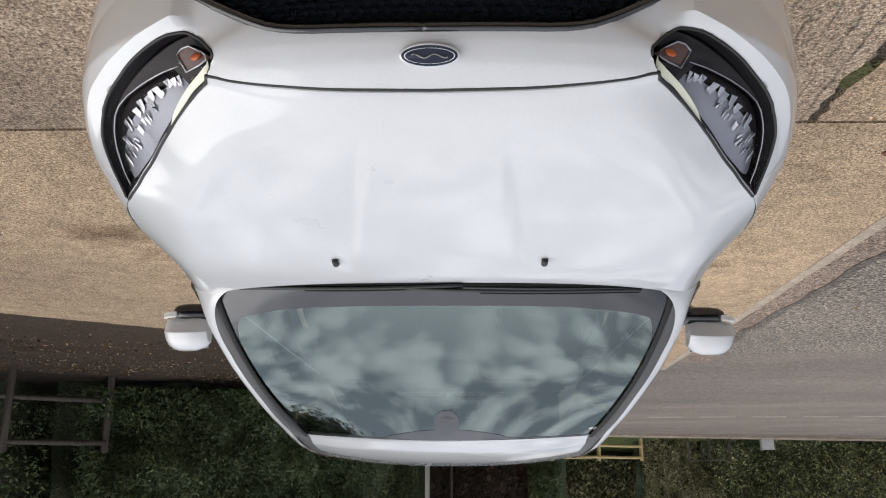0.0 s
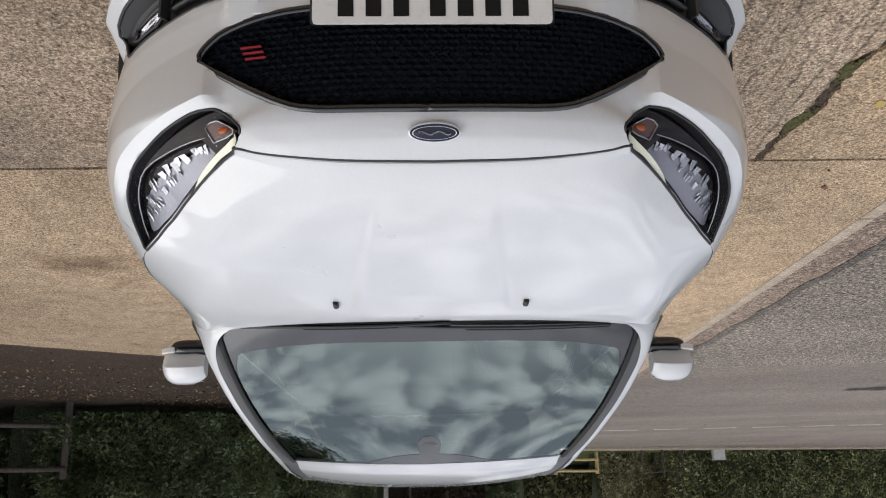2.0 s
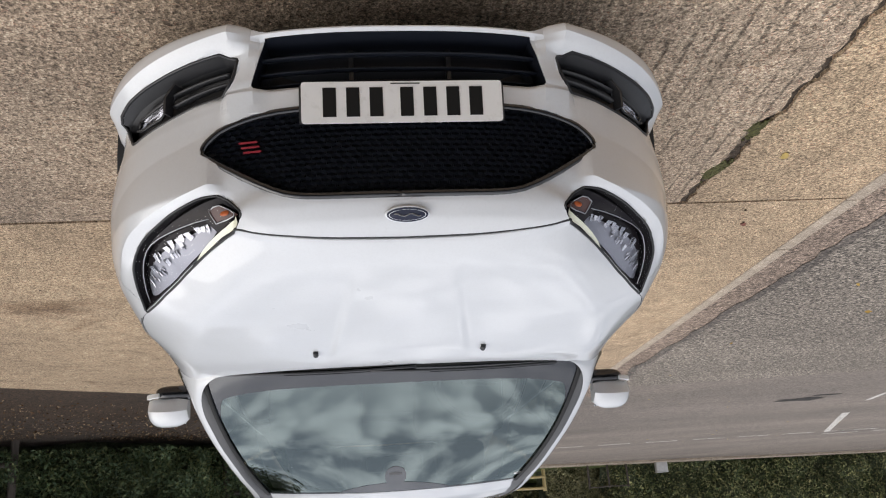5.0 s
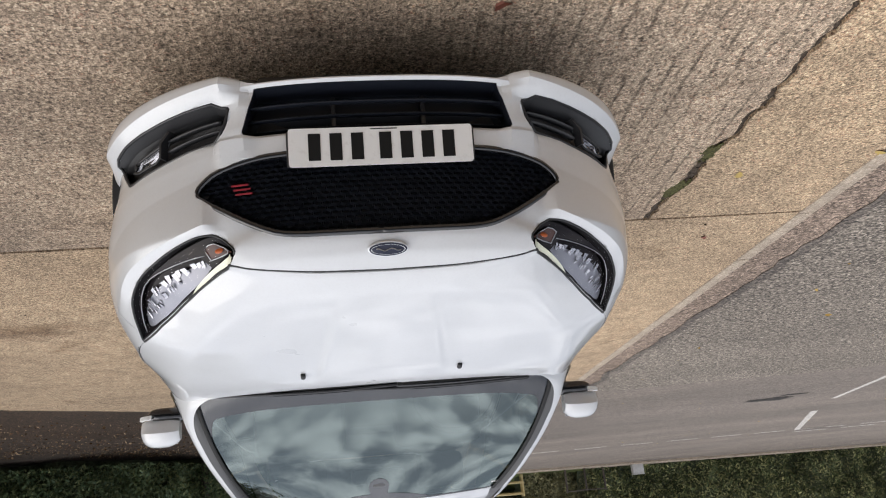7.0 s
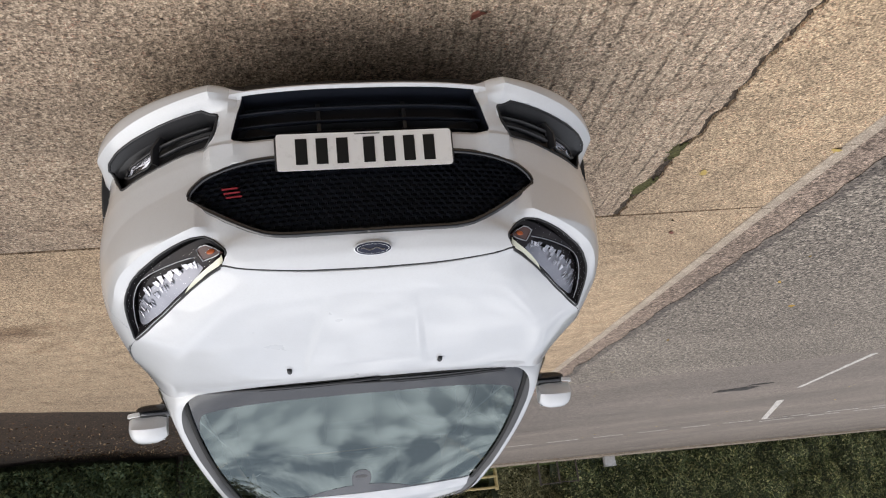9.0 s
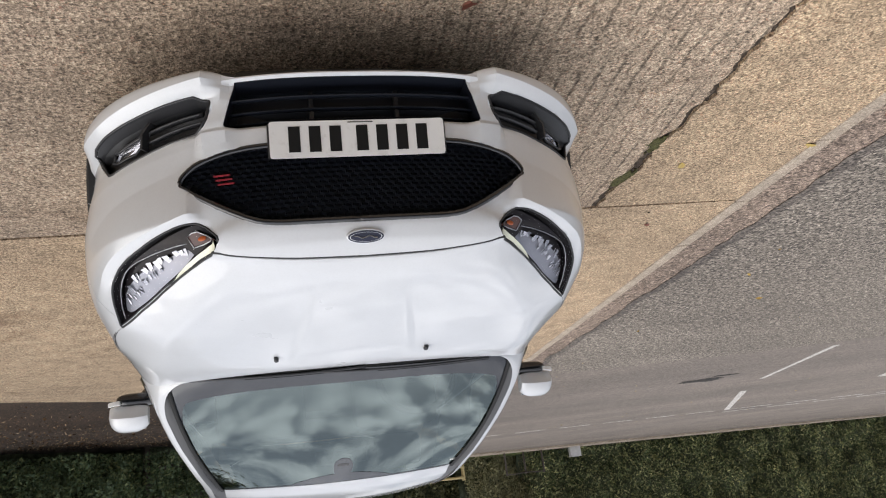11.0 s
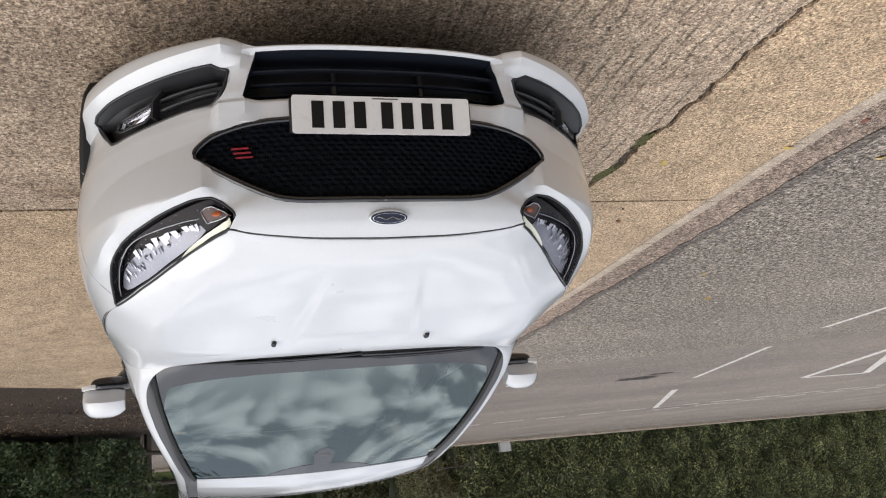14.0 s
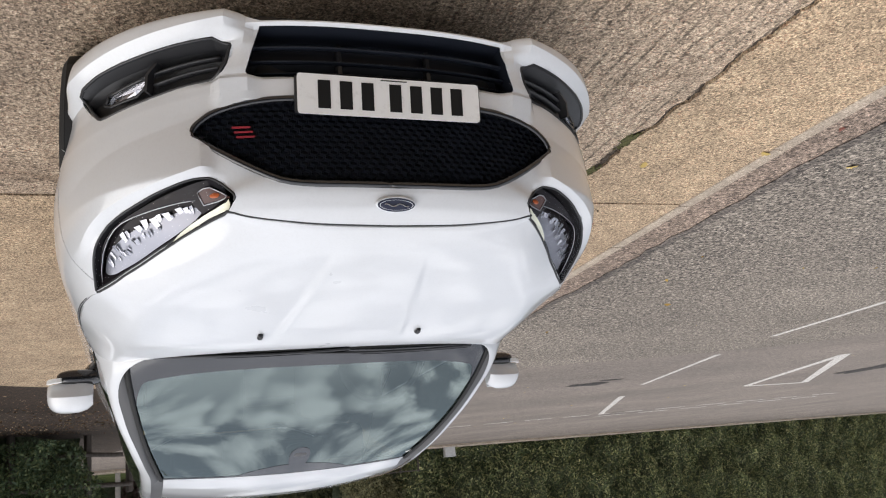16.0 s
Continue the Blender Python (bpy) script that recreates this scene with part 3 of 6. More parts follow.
foot_front = curve_through([(0.0, 0.298), (0.40, 0.298), (0.47, 0.276), (0.8, 0.278), (0.93, 0.26), (1.0, 0.235)])


def flank(a, z):
    """The car's side wall: a runs from the middle of the nose (0) round the corner (1) and along the side (2) to the middle of the tail (3)."""
    w, y0 = half_w(z), nose_y(z)
    if a <= 1:
        f = a * math.pi / 2
        sx, cy = math.sin(f) ** (2 / BOW), max(math.cos(f), 0) ** (2 / BOW)
        x, y = w * sx, y0 + NOSE_L * (1 - cy) + rim_push(sx) * slope(0.70 if sx > 0.5 else 0.76, rim_z(a), z)
        n = Vector((sx ** (BOW - 1) / w, -(cy ** (BOW - 1)) / NOSE_L, 0)).normalized() * swell(W_LIP * sx, z)
        return Vector((x + n.x, y + n.y, z))
    if a <= 2:
        y1 = y0 + NOSE_L
        return Vector((w, y1 + (REAR_Y - y1) * (a - 1), z))
    f = (a - 2) * math.pi / 2
    return Vector((w * max(math.cos(f), 0) ** (2 / BOW), REAR_Y + tail_l(z) * math.sin(f) ** (2 / BOW), z))


def rim_z(a):
    if a <= 1:
        return rim_front(math.sin(a * math.pi / 2) ** (2 / BOW))
    if a <= 2:
        return rim_side(1.02 + (REAR_Y - 1.02) * (a - 1))
    return 0.975


def side_grid(a, v):
    """The side wall by rows that keep to the lip's and the brow's creases."""
    sx = math.sin(min(a, 1.0) * math.pi / 2) ** (2 / BOW)
    foot = foot_front(sx) if a <= 1 else 0.235 - 0.045 * step(1.0, 1.3, a)
    lip, brow = lip_z(W_LIP * sx), brow_z(W_LIP * sx)
    return flank(a, float(np.interp(v, ROW_V, (foot, lip, lip + LEDGE, brow, brow + BROW_H, rim_z(a)))))


ROW_V = (0.0, 6 / 129, 16 / 129, 95 / 129, 100 / 129, 1.0)
crease_at = [(2 / math.pi) * math.asin((x / W_LIP) ** (BOW / 2)) for x in (0.392, 0.402, 0.412, 0.422, 0.430, 0.438, 0.446, 0.456, 0.464, 0.472, 0.480)]
stations = [0.0] + [0.004 * i ** 1.35 for i in range(1, 40)]
stations = [s for s in stations if s < 0.5]
stations += linspace(stations[-1], 1.0, 100)[1:] + linspace(1.0, 2.0, 60)[1:] + linspace(2.0, 3.0, 30)[1:]
stations = sorted([s for s in stations if min(abs(s - c) for c in crease_at) > 0.003] + crease_at)
skin = grid_bm(side_grid, stations, linspace(0, 1, 130))
at_front = lambda f: f.calc_center_median().y < 0.62

FRONT, SIDE = ((1, 0, 0), (0, 0, 1)), ((0, 1, 0), (0, 0, 1))
CORNER = ((0.643, 0.766, 0), (0, 0, 1))
LAMP_RAW = [(0.336, 0.757), (0.347, 0.772), (0.38, 0.80), (0.45, 0.86), (0.96, 0.93), (0.952, 0.887), (0.910, 0.857), (0.86, 0.824), (0.80, 0.793), (0.74, 0.768), (0.66, 0.749), (0.55, 0.729), (0.45, 0.711), (0.415, 0.706), (0.388, 0.706), (0.376, 0.712), (0.346, 0.744)]
LAMP_LINE = rounded(LAMP_RAW, 1)
GRILLE_RAW = [(-0.05, 0.740), (0.2, 0.7385), (0.27, 0.734), (0.32, 0.722), (0.40, 0.68), (0.48, 0.626), (0.506, 0.606), (0.522, 0.594), (0.528, 0.583), (0.521, 0.567), (0.503, 0.549), (0.47, 0.527), (0.388, 0.506), (0.30, 0.497), (-0.05, 0.490)]
GRILLE_LINE = [p for p in rounded(GRILLE_RAW, 1) if p[0] > 0.0]
GRILLE_LINE = [(-0.05, 0.740)] + GRILLE_LINE + [(-0.05, 0.490)]
LOWER_LINE = [(-0.05, 0.311), (0.350, 0.311), (0.372, 0.38), (0.39, 0.437), (-0.05, 0.437)]
FOG_LINE = [(0.423, 0.354), (0.470, 0.336), (0.55, 0.341), (0.645, 0.348), (0.745, 0.354), (0.785, 0.359), (0.800, 0.366), (0.801, 0.376), (0.784, 0.415), (0.760, 0.458), (0.752, 0.465), (0.738, 0.467), (0.645, 0.456), (0.55, 0.440), (0.460, 0.431), (0.448, 0.426), (0.434, 0.402)]
lamp_sheet = carve(skin, LAMP_LINE, *CORNER, keep=lambda f: f.calc_center_median().y < 0.75 and f.calc_center_median().x > 0.3)
grille_sheet = carve(skin, GRILLE_LINE, *FRONT, keep=at_front)
lower_sheet = carve(skin, LOWER_LINE, *FRONT, keep=at_front)
fog_sheet = carve(skin, FOG_LINE, *FRONT, keep=at_front)
for axle in (0.87, 3.52):
    ring = [(axle + 0.37 * math.cos(t), 0.32 + 0.37 * math.sin(t)) for t in linspace(0, 2 * math.pi, 33)[:-1]]
    carve(skin, ring, *SIDE, keep=lambda f: f.calc_center_median().x > 0.5 and abs(f.normal.y) < 0.93).free()
fender_sheet = carve(skin, [(0.53, 0.1), (0.53, 0.79), (0.60, 1.1), (1.36, 1.1), (1.36, 0.1)], *SIDE)
door_sheet = carve(skin, [(1.36, 0.27), (1.36, 1.1), (2.36, 1.1), (2.36, 0.27)], *SIDE)
rear_door_sheet = carve(skin, [(2.36, 0.27), (2.36, 1.1), (3.14, 1.1), (3.14, 0.75), (3.05, 0.55), (2.98, 0.27)], *SIDE)
nose_faces = [f for f in skin.faces if f.calc_center_median().y < 0.6]
bumper_sheet = take(skin, nose_faces)
skin.normal_update()

part("bumper", hem(mirrored(bumper_sheet), 0.002, 0.006), M_PAINT, car, "white front bumper with sculpted ledges", crease=20)
part("rear_body", hem(mirrored(skin)), M_PAINT, car)
for sheet, name in ((fender_sheet, "fender"), (door_sheet, "door"), (rear_door_sheet, "rear_door")):
    for side in (1, -1):
        part(name, hem(sheet.copy() if side > 0 else mirrored(sheet, False)), M_PAINT, car)


# bonnet
def rim_at(a):
    return flank(a, rim_z(a))


shoulder_x = curve_through([(0.1, 0.37), (0.155, 0.41), (0.21, 0.44), (0.29, 0.486), (0.37, 0.53), (0.45, 0.568), (0.565, 0.616), (0.69, 0.658), (0.89, 0.708), (1.03, 0.728), (1.2, 0.76)])


def crown(x, y, xe, ze):
    """The bonnet's height: a flat crown that falls to the rim, with two pressed folds."""
    zc = spine_z(y)
    k = 2.7 + 3.6 * step(0.1, 1.05, y) + 7.0 * step(0.82, 1.14, y)
    fall = zc - ze
    z = zc - fall * (min(x / max(xe, 1e-4), 1.0)) ** k
    xs = shoulder_x(y)
    def soft(d):
        return 0.016 * math.log(1 + math.exp(max(min(d / 0.016, 60.0), -60.0)))
    flat = 0.24 * (x / xs) ** 2 + (1 - 0.24 * (xe / xs) ** 2) * soft(x - xs) / soft(xe - xs)
    z += 0.85 * step(0.0, 0.10, xe - xs) * step(0.115, 0.26, y) * (zc - fall * min(flat, 1.0) - z)
    fold = 0.135 + 0.150 * (y - 0.2)
    z += 0.0055 * (1 - step(fold - 0.012, fold + 0.012, x)) * step(0.16, 0.40, y) * (1 - step(0.70, 0.88, y)) - 0.0033 * step(0.16, 0.40, y) * (1 - step(0.70, 0.88, y))
    return z


def rear_line(x):
    return 0.925 + 0.175 * (abs(x) / 0.72) ** 2.4


A_GAP = (2 / math.pi) * math.asin(0.4999 ** (BOW / 2))
A_END = 1.0 + (1.205 - 1.02) / (REAR_Y - 1.02)
edge_line = [rim_at(a) for a in linspace(0, A_END, 400)]
edge_y, edge_x, edge_z = ([p[i] for p in edge_line] for i in (1, 0, 2))


def bonnet_fn(u, v):
    front, side = rim_at(A_GAP * u), rim_at(A_GAP + (A_END - A_GAP) * v)
    corner = [rim_at(0), rim_at(A_GAP), rim_at(A_END)]
    rx = corner[2].x * u
    rear_p = Vector((rx, rear_line(rx) + (corner[2].y - rear_line(corner[2].x)) * u ** 6))
    c0 = Vector((0, corner[0].y))
    c1 = Vector((0, rear_line(0)))
    mid = c0.lerp(c1, v)
    p = front.xy.lerp(rear_p, v) + mid.lerp(side.xy, u) - (c0 * (1 - u) + corner[1].xy * u).lerp(c1 * (1 - u) + corner[2].xy * u, v)
    xe, ze = float(np.interp(p.y, edge_y, edge_x)), float(np.interp(p.y, edge_y, edge_z))
    if u == 1:
        return side
    if v == 0:
        return front
    return Vector((p.x, p.y, crown(p.x, p.y, xe, ze)))


bonnet_sheet = grid_bm(bonnet_fn, [1 - (1 - i / 80) ** 1.2 for i in range(81)], [(i / 90) ** 1.15 for i in range(91)])
bonnet_sheet.normal_update()
part("bonnet", hem(mirrored(bonnet_sheet), 0.005, 0.007), M_PAINT, car, "smooth white bonnet with two pressed folds")
for side in (1, -1):
    j = tube_bm([(side * 0.275, 0.760, 0.996), (side * 0.275, 0.768, 1.002), (side * 0.275, 0.780, 1.004), (side * 0.275, 0.79, 1.000)], 0.0085, 10, flat=0.8)
    part("washer_jet", j, M_PLASTIC, car, "small black washer jet")

# black strip added just below the bonnet gap, standing in for its shade
line = [rim_at(a) for a in linspace(0.0, A_END, 160)]
line = [Vector((-p.x, p.y, p.z)) for p in reversed(line[1:])] + line
part("gap_shade_strip", tube_bm([p + Vector((0, 0.001, -0.0035 - 0.0075 * step(0.44, 0.50, abs(p.x)) + 0.005 * step(0.60, 0.66, p.y))) for p in line], 0.0045, 8), M_RUBBER, car, "black strip added under the bonnet's edge to stand in for the gap's shade")

# dark shell behind the gaps
inner = bmesh.new()
box_bm(-0.66, 0.26, 0.15, 0.66, 1.1, 0.66, 0.05, inner)
box_bm(-0.36, 0.10, 0.2, 0.36, 0.4, 0.70, 0.03, inner)
box_bm(-0.64, 0.6, 0.15, 0.64, 3.9, 0.42, 0.05, inner)
box_bm(-0.50, 0.30, 0.6, 0.50, 0.9, 0.80, 0.05, inner)
part("underbody", inner, M_RUBBER, car, "black underbody and engine bay")

def tray_fn(a, t):
    p = flank(a, 0.29)
    return (p + Vector((0, 0.016, 0))).lerp(Vector((p.x * 0.88, p.y * 0.8 + 0.24, 0.15)), t)


part("undertray", mirrored(grid_bm(tray_fn, linspace(0, 0.86, 50), linspace(0, 1, 5))), M_PLASTIC, car, "black plastic undertray below the bumper")

# radiator grille
part("grille_surround", sunk(mirrored(grille_sheet), 0.027, way=(0, 1, 0)), M_GRILLEBACK, car, "dull black grille surround")
outline = [(x, z) for x, z in GRILLE_LINE if x > 0]
loop = outline + [(-x, z) for x, z in reversed(outline)]
loop.append(loop[0])
rim = []
for (x0, z0), (x1, z1) in zip(loop, loop[1:]):
    n = max(2, int(math.hypot(x1 - x0, z1 - z0) / 0.02))
    rim += [(x0 + (x1 - x0) * i / n, z0 + (z1 - z0) * i / n) for i in range(n)]
rim.append(rim[0])
part("grille_rim", tube_bm([(x * 0.997, front_y(x, z) + 0.003, z + (0.611 - z) * 0.010) for x, z in rim], 0.0098, 8), M_GLOSS, car, "gloss black grille rim")
cells = bmesh.new()
R_CELL = 0.0125
full = [(x, z) for x, z in loop[:-1]]
row = 0
z = 0.47
while z < 0.745:
    x = -0.54 + (row % 2) * R_CELL * 1.04
    while x < 0.54:
        if inside(full, (x, z)):
            ringv = []
            for r, dy in ((R_CELL * 1.15, 0.022), (R_CELL * 1.02, 0.010), (R_CELL * 0.86, 0.014), (R_CELL * 0.82, 0.021)):
                ringv.append([cells.verts.new((x + r * math.sin(k * math.pi / 3), front_y(x, z) + dy, z + 0.66 * r * math.cos(k * math.pi / 3))) for k in range(6)])
            for r0, r1 in zip(ringv, ringv[1:]):
                for k in range(6):
                    cells.faces.new((r0[k], r0[(k + 1) % 6], r1[(k + 1) % 6], r1[k]))
        x += R_CELL * 2.08
    z += R_CELL * 1.18
    row += 1
tagged(part("grille_mesh", cells, M_MESHBLACK, car, "black honeycomb grille mesh", smooth=False), kind="stuff")
badge = bmesh.new()
for x0, x1, zz in ((-0.022, 0.014, 0.010), (-0.018, 0.018, 0.0), (-0.014, 0.022, -0.010)):
    box_bm(x0, -0.003, zz - 0.0018, x1, 0.004, zz + 0.0018, 0.0008, badge)
bmesh.ops.transform(badge, matrix=pose(0.395, front_y(0.41, 0.59) + 0.004, 0.588, -8, 0, 12) @ Matrix.Diagonal((1.35, 1.0, 1.3, 1.0)), verts=badge.verts)
part("grille_badge", badge, M_RED, car, "small red badge of slanted bars", smooth=False)

# lower grille
part("lower_grille", sunk(mirrored(lower_sheet), 0.09, way=(0, 1, 0)), M_MESHBLACK, car, "black lower air intake")
for z in (0.352, 0.385, 0.416):
    part("intake_slat", tube_bm([(x, front_y(x, z) + 0.035, z) for x in linspace(-0.385, 0.385, 25)], 0.012, 8, flat=0.32), M_MESHBLACK, car)
for x in (-0.13, 0.13):
    part("intake_strut", box_bm(x - 0.006, front_y(x, 0.38) + 0.04, 0.322, x + 0.006, front_y(x, 0.38) + 0.07, 0.44, 0.002), M_PLASTIC, car)

# oval badge on the nose
def oval(rx, rz, y0, y1, n=48, dome=0.0):
    bm = bmesh.new()
    rings = []
    for s, y in ((1.0, y1), (1.0, y0 + 0.001), (0.97, y0)):
        rings.append([bm.verts.new((rx * s * math.cos(2 * math.pi * k / n), y, rz * s * math.sin(2 * math.pi * k / n))) for k in range(n)])
    for r0, r1 in zip(rings, rings[1:]):
        for k in range(n):
            bm.faces.new((r0[k], r0[(k + 1) % n], r1[(k + 1) % n], r1[k]))
    c = bm.verts.new((0, y0 - dome, 0))
    for k in range(n):
        bm.faces.new((rings[-1][k], rings[-1][(k + 1) % n], c))
    bmesh.ops.recalc_face_normals(bm, faces=bm.faces)
    return bm


m_badge = pose(0.0, 0.047, 0.79, -37, 0, 0)
badge_ob = None
for name, rx, rz, y0, mat, label in (("nose_badge", 0.056, 0.0225, -0.002, M_BADGEWHITE, "oval blue and silver nose badge, no lettering"), ("badge_field", 0.0525, 0.0192, -0.0045, M_BLUE, "dark blue oval"), ):
    bm = oval(rx, rz, y0, 0.01)
    bmesh.ops.transform(bm, matrix=m_badge, verts=bm.verts)
    ob = part(name, bm, mat, car if badge_ob is None else badge_ob, label)
    badge_ob = badge_ob or ob
mark = bmesh.new()
n = 40
for rx, rz in ((0.0475, 0.0148),):
    r = [[mark.verts.new((rx * s * math.cos(2 * math.pi * k / n), -0.0052, rz * s * math.sin(2 * math.pi * k / n))) for k in range(n)] for s in (1.0, 0.955)]
    for k in range(n):
        mark.faces.new((r[0][k], r[0][(k + 1) % n], r[1][(k + 1) % n], r[1][k]))
tube_bm([(0.034 * t, -0.0052, 0.0035 * math.sin(5.5 * t)) for t in linspace(-1, 1, 17)], 0.0045, 6, mark, flat=0.25)
bmesh.ops.transform(mark, matrix=m_badge, verts=mark.verts)
part("badge_mark", mark, M_BADGEWHITE, badge_ob, "plain silver wave in a thin ring", smooth=False)

# number plate: blank bars in place of its characters
m_plate = pose(0, -0.001, 0.4975, -8, 0, 0)
bm = bmesh.new()
pts = [(sx * (0.26 - 0.008 + 0.008 * math.cos(t)), sz * (0.0555 - 0.008 + 0.008 * math.sin(t))) for sx, sz, ts in ((1, 1, (0, 0.5, 1)), (-1, 1, (1, 0.5, 0)), (-1, -1, (0, 0.5, 1)), (1, -1, (1, 0.5, 0))) for t in [q * math.pi / 2 for q in ts]]
f = bm.faces.new([bm.verts.new((x, 0, z)) for x, z in pts])
f.normal_update()
ext = bmesh.ops.extrude_face_region(bm, geom=[f])
for v in [g for g in ext["geom"] if isinstance(g, bmesh.types.BMVert)]:
    v.co.y += 0.005
bmesh.ops.recalc_face_normals(bm, faces=bm.faces)
bmesh.ops.transform(bm, matrix=m_plate, verts=bm.verts)
plate = part("number_plate", bm, M_PLATE, car, "white number plate with plain black bars", smooth=False)
for x in (-0.191, -0.131, -0.071, -0.011, 0.068, 0.128, 0.188):
    part("plate_bar", box_bm(x - 0.017, -0.0015, -0.039, x + 0.017, 0.001, 0.039, 0.0, m=m_plate), M_BAR, plate, smooth=False)
part("plate_mark", box_bm(-0.045, -0.0012, -0.0505, 0.030, 0.001, -0.0475, 0.0, m=m_plate), M_GREYTRIM, plate, "tiny grey line of print", smooth=False)
part("plate_holder", box_bm(-0.266, 0.0055, -0.05, 0.266, 0.02, 0.052, 0.004, m=m_plate), M_PLASTIC, plate)


# headlights
def strip_bm(points, across, width, thick):
    bm = bmesh.new()
    pts, ac = [Vector(p) for p in points], Vector(across).normalized()
    rings = []
    for i, p in enumerate(pts):
        d = (pts[min(i + 1, len(pts) - 1)] - pts[max(i - 1, 0)]).normalized()
        nn = d.cross(ac).normalized()
        rings.append([bm.verts.new(p + ac * a * width / 2 + nn * b * thick / 2) for a, b in ((-1, -1), (1, -1), (1, 1), (-1, 1))])
    for r0, r1 in zip(rings, rings[1:]):
        for k in range(4):
            bm.faces.new((r0[k], r0[(k + 1) % 4], r1[(k + 1) % 4], r1[k]))
    bm.faces.new(rings[0])
    bm.faces.new(rings[-1][::-1])
    bmesh.ops.recalc_face_normals(bm, faces=bm.faces)
    return bm


def both(bm_fn, side):
    bm = bm_fn
    if side < 0:
        bmesh.ops.transform(bm, matrix=Matrix.Diagonal((-1, 1, 1, 1)), verts=bm.verts)
        bmesh.ops.reverse_faces(bm, faces=bm.faces)
    return bm


rim_pts = [p for p in (rim_at(a) for a in linspace(0.268, 0.95, 100)) if 0.43 < p.x < 0.765]
INNER_LOW = [(0.452, 0.752), (0.50, 0.752), (0.567, 0.755), (0.645, 0.760), (0.69, 0.766), (0.725, 0.775), (0.76, 0.789), (0.82, 0.816), (0.875, 0.846), (0.92, 0.877)]
INDICATOR = [(0.434, 0.737), (0.416, 0.730), (0.398, 0.729), (0.380, 0.742), (0.364, 0.757), (0.40, 0.763), (0.436, 0.766)]
GUIDE_LINE = [(0.360, 0.764), (0.40, 0.775), (0.452, 0.788), (0.55, 0.812), (0.60, 0.827), (0.60, 0.89), (0.36, 0.86)]


def skin_at(x, z):
    """The point of the front skin at a breadth and height."""
    return flank((2 / math.pi) * math.asin(min(x / half_w(z), 1.0) ** (BOW / 2)), z)


def corner_at(u, z):
    """The point of the front skin at a height, by its way round the corner."""
    lo, hi = 0.0, 1.0
    for _ in range(40):
        mid = (lo + hi) / 2
        p = flank(mid, z)
        lo, hi = (mid, hi) if 0.643 * p.x + 0.766 * p.y < u else (lo, mid)
    return flank(lo, z)


def along(line, gap=0.012):
    out = []
    for (x0, z0), (x1, z1) in zip(line, line[1:]):
        n = max(1, int(math.hypot(x1 - x0, z1 - z0) / gap))
        out += [(x0 + (x1 - x0) * i / n, z0 + (z1 - z0) * i / n) for i in range(n)]
    return out + [line[-1]]


LAMP_AIM = Vector((0.45, -0.78, 0.42))


def lamp_pt(u, z, depth):
    """A point behind the headlight's lens, by its way round the corner and its height."""
    return corner_at(u, z) - LAMP_AIM.normalized() * depth


LOW_LINE = [(0.372, 0.720), (0.388, 0.712), (0.415, 0.713), (0.45, 0.718), (0.55, 0.736), (0.66, 0.756), (0.737, 0.775), (0.795, 0.799), (0.854, 0.829), (0.904, 0.862), (0.935, 0.884)]
RIM_LINE = sorted((0.643 * p.x + 0.766 * p.y, p.z) for p in rim_pts)


def low_at(u):
    return float(np.interp(u, *zip(*LOW_LINE)))


def inner_at(u):
    return float(np.interp(u, *zip(*INNER_LOW)))


def rim_height(u):
    return float(np.interp(u, *zip(*RIM_LINE))) - 0.002


def mask_top(u):
    return max(low_at(u) + 0.001, inner_at(u) + 0.002 if u > 0.452 else rim_height(u))


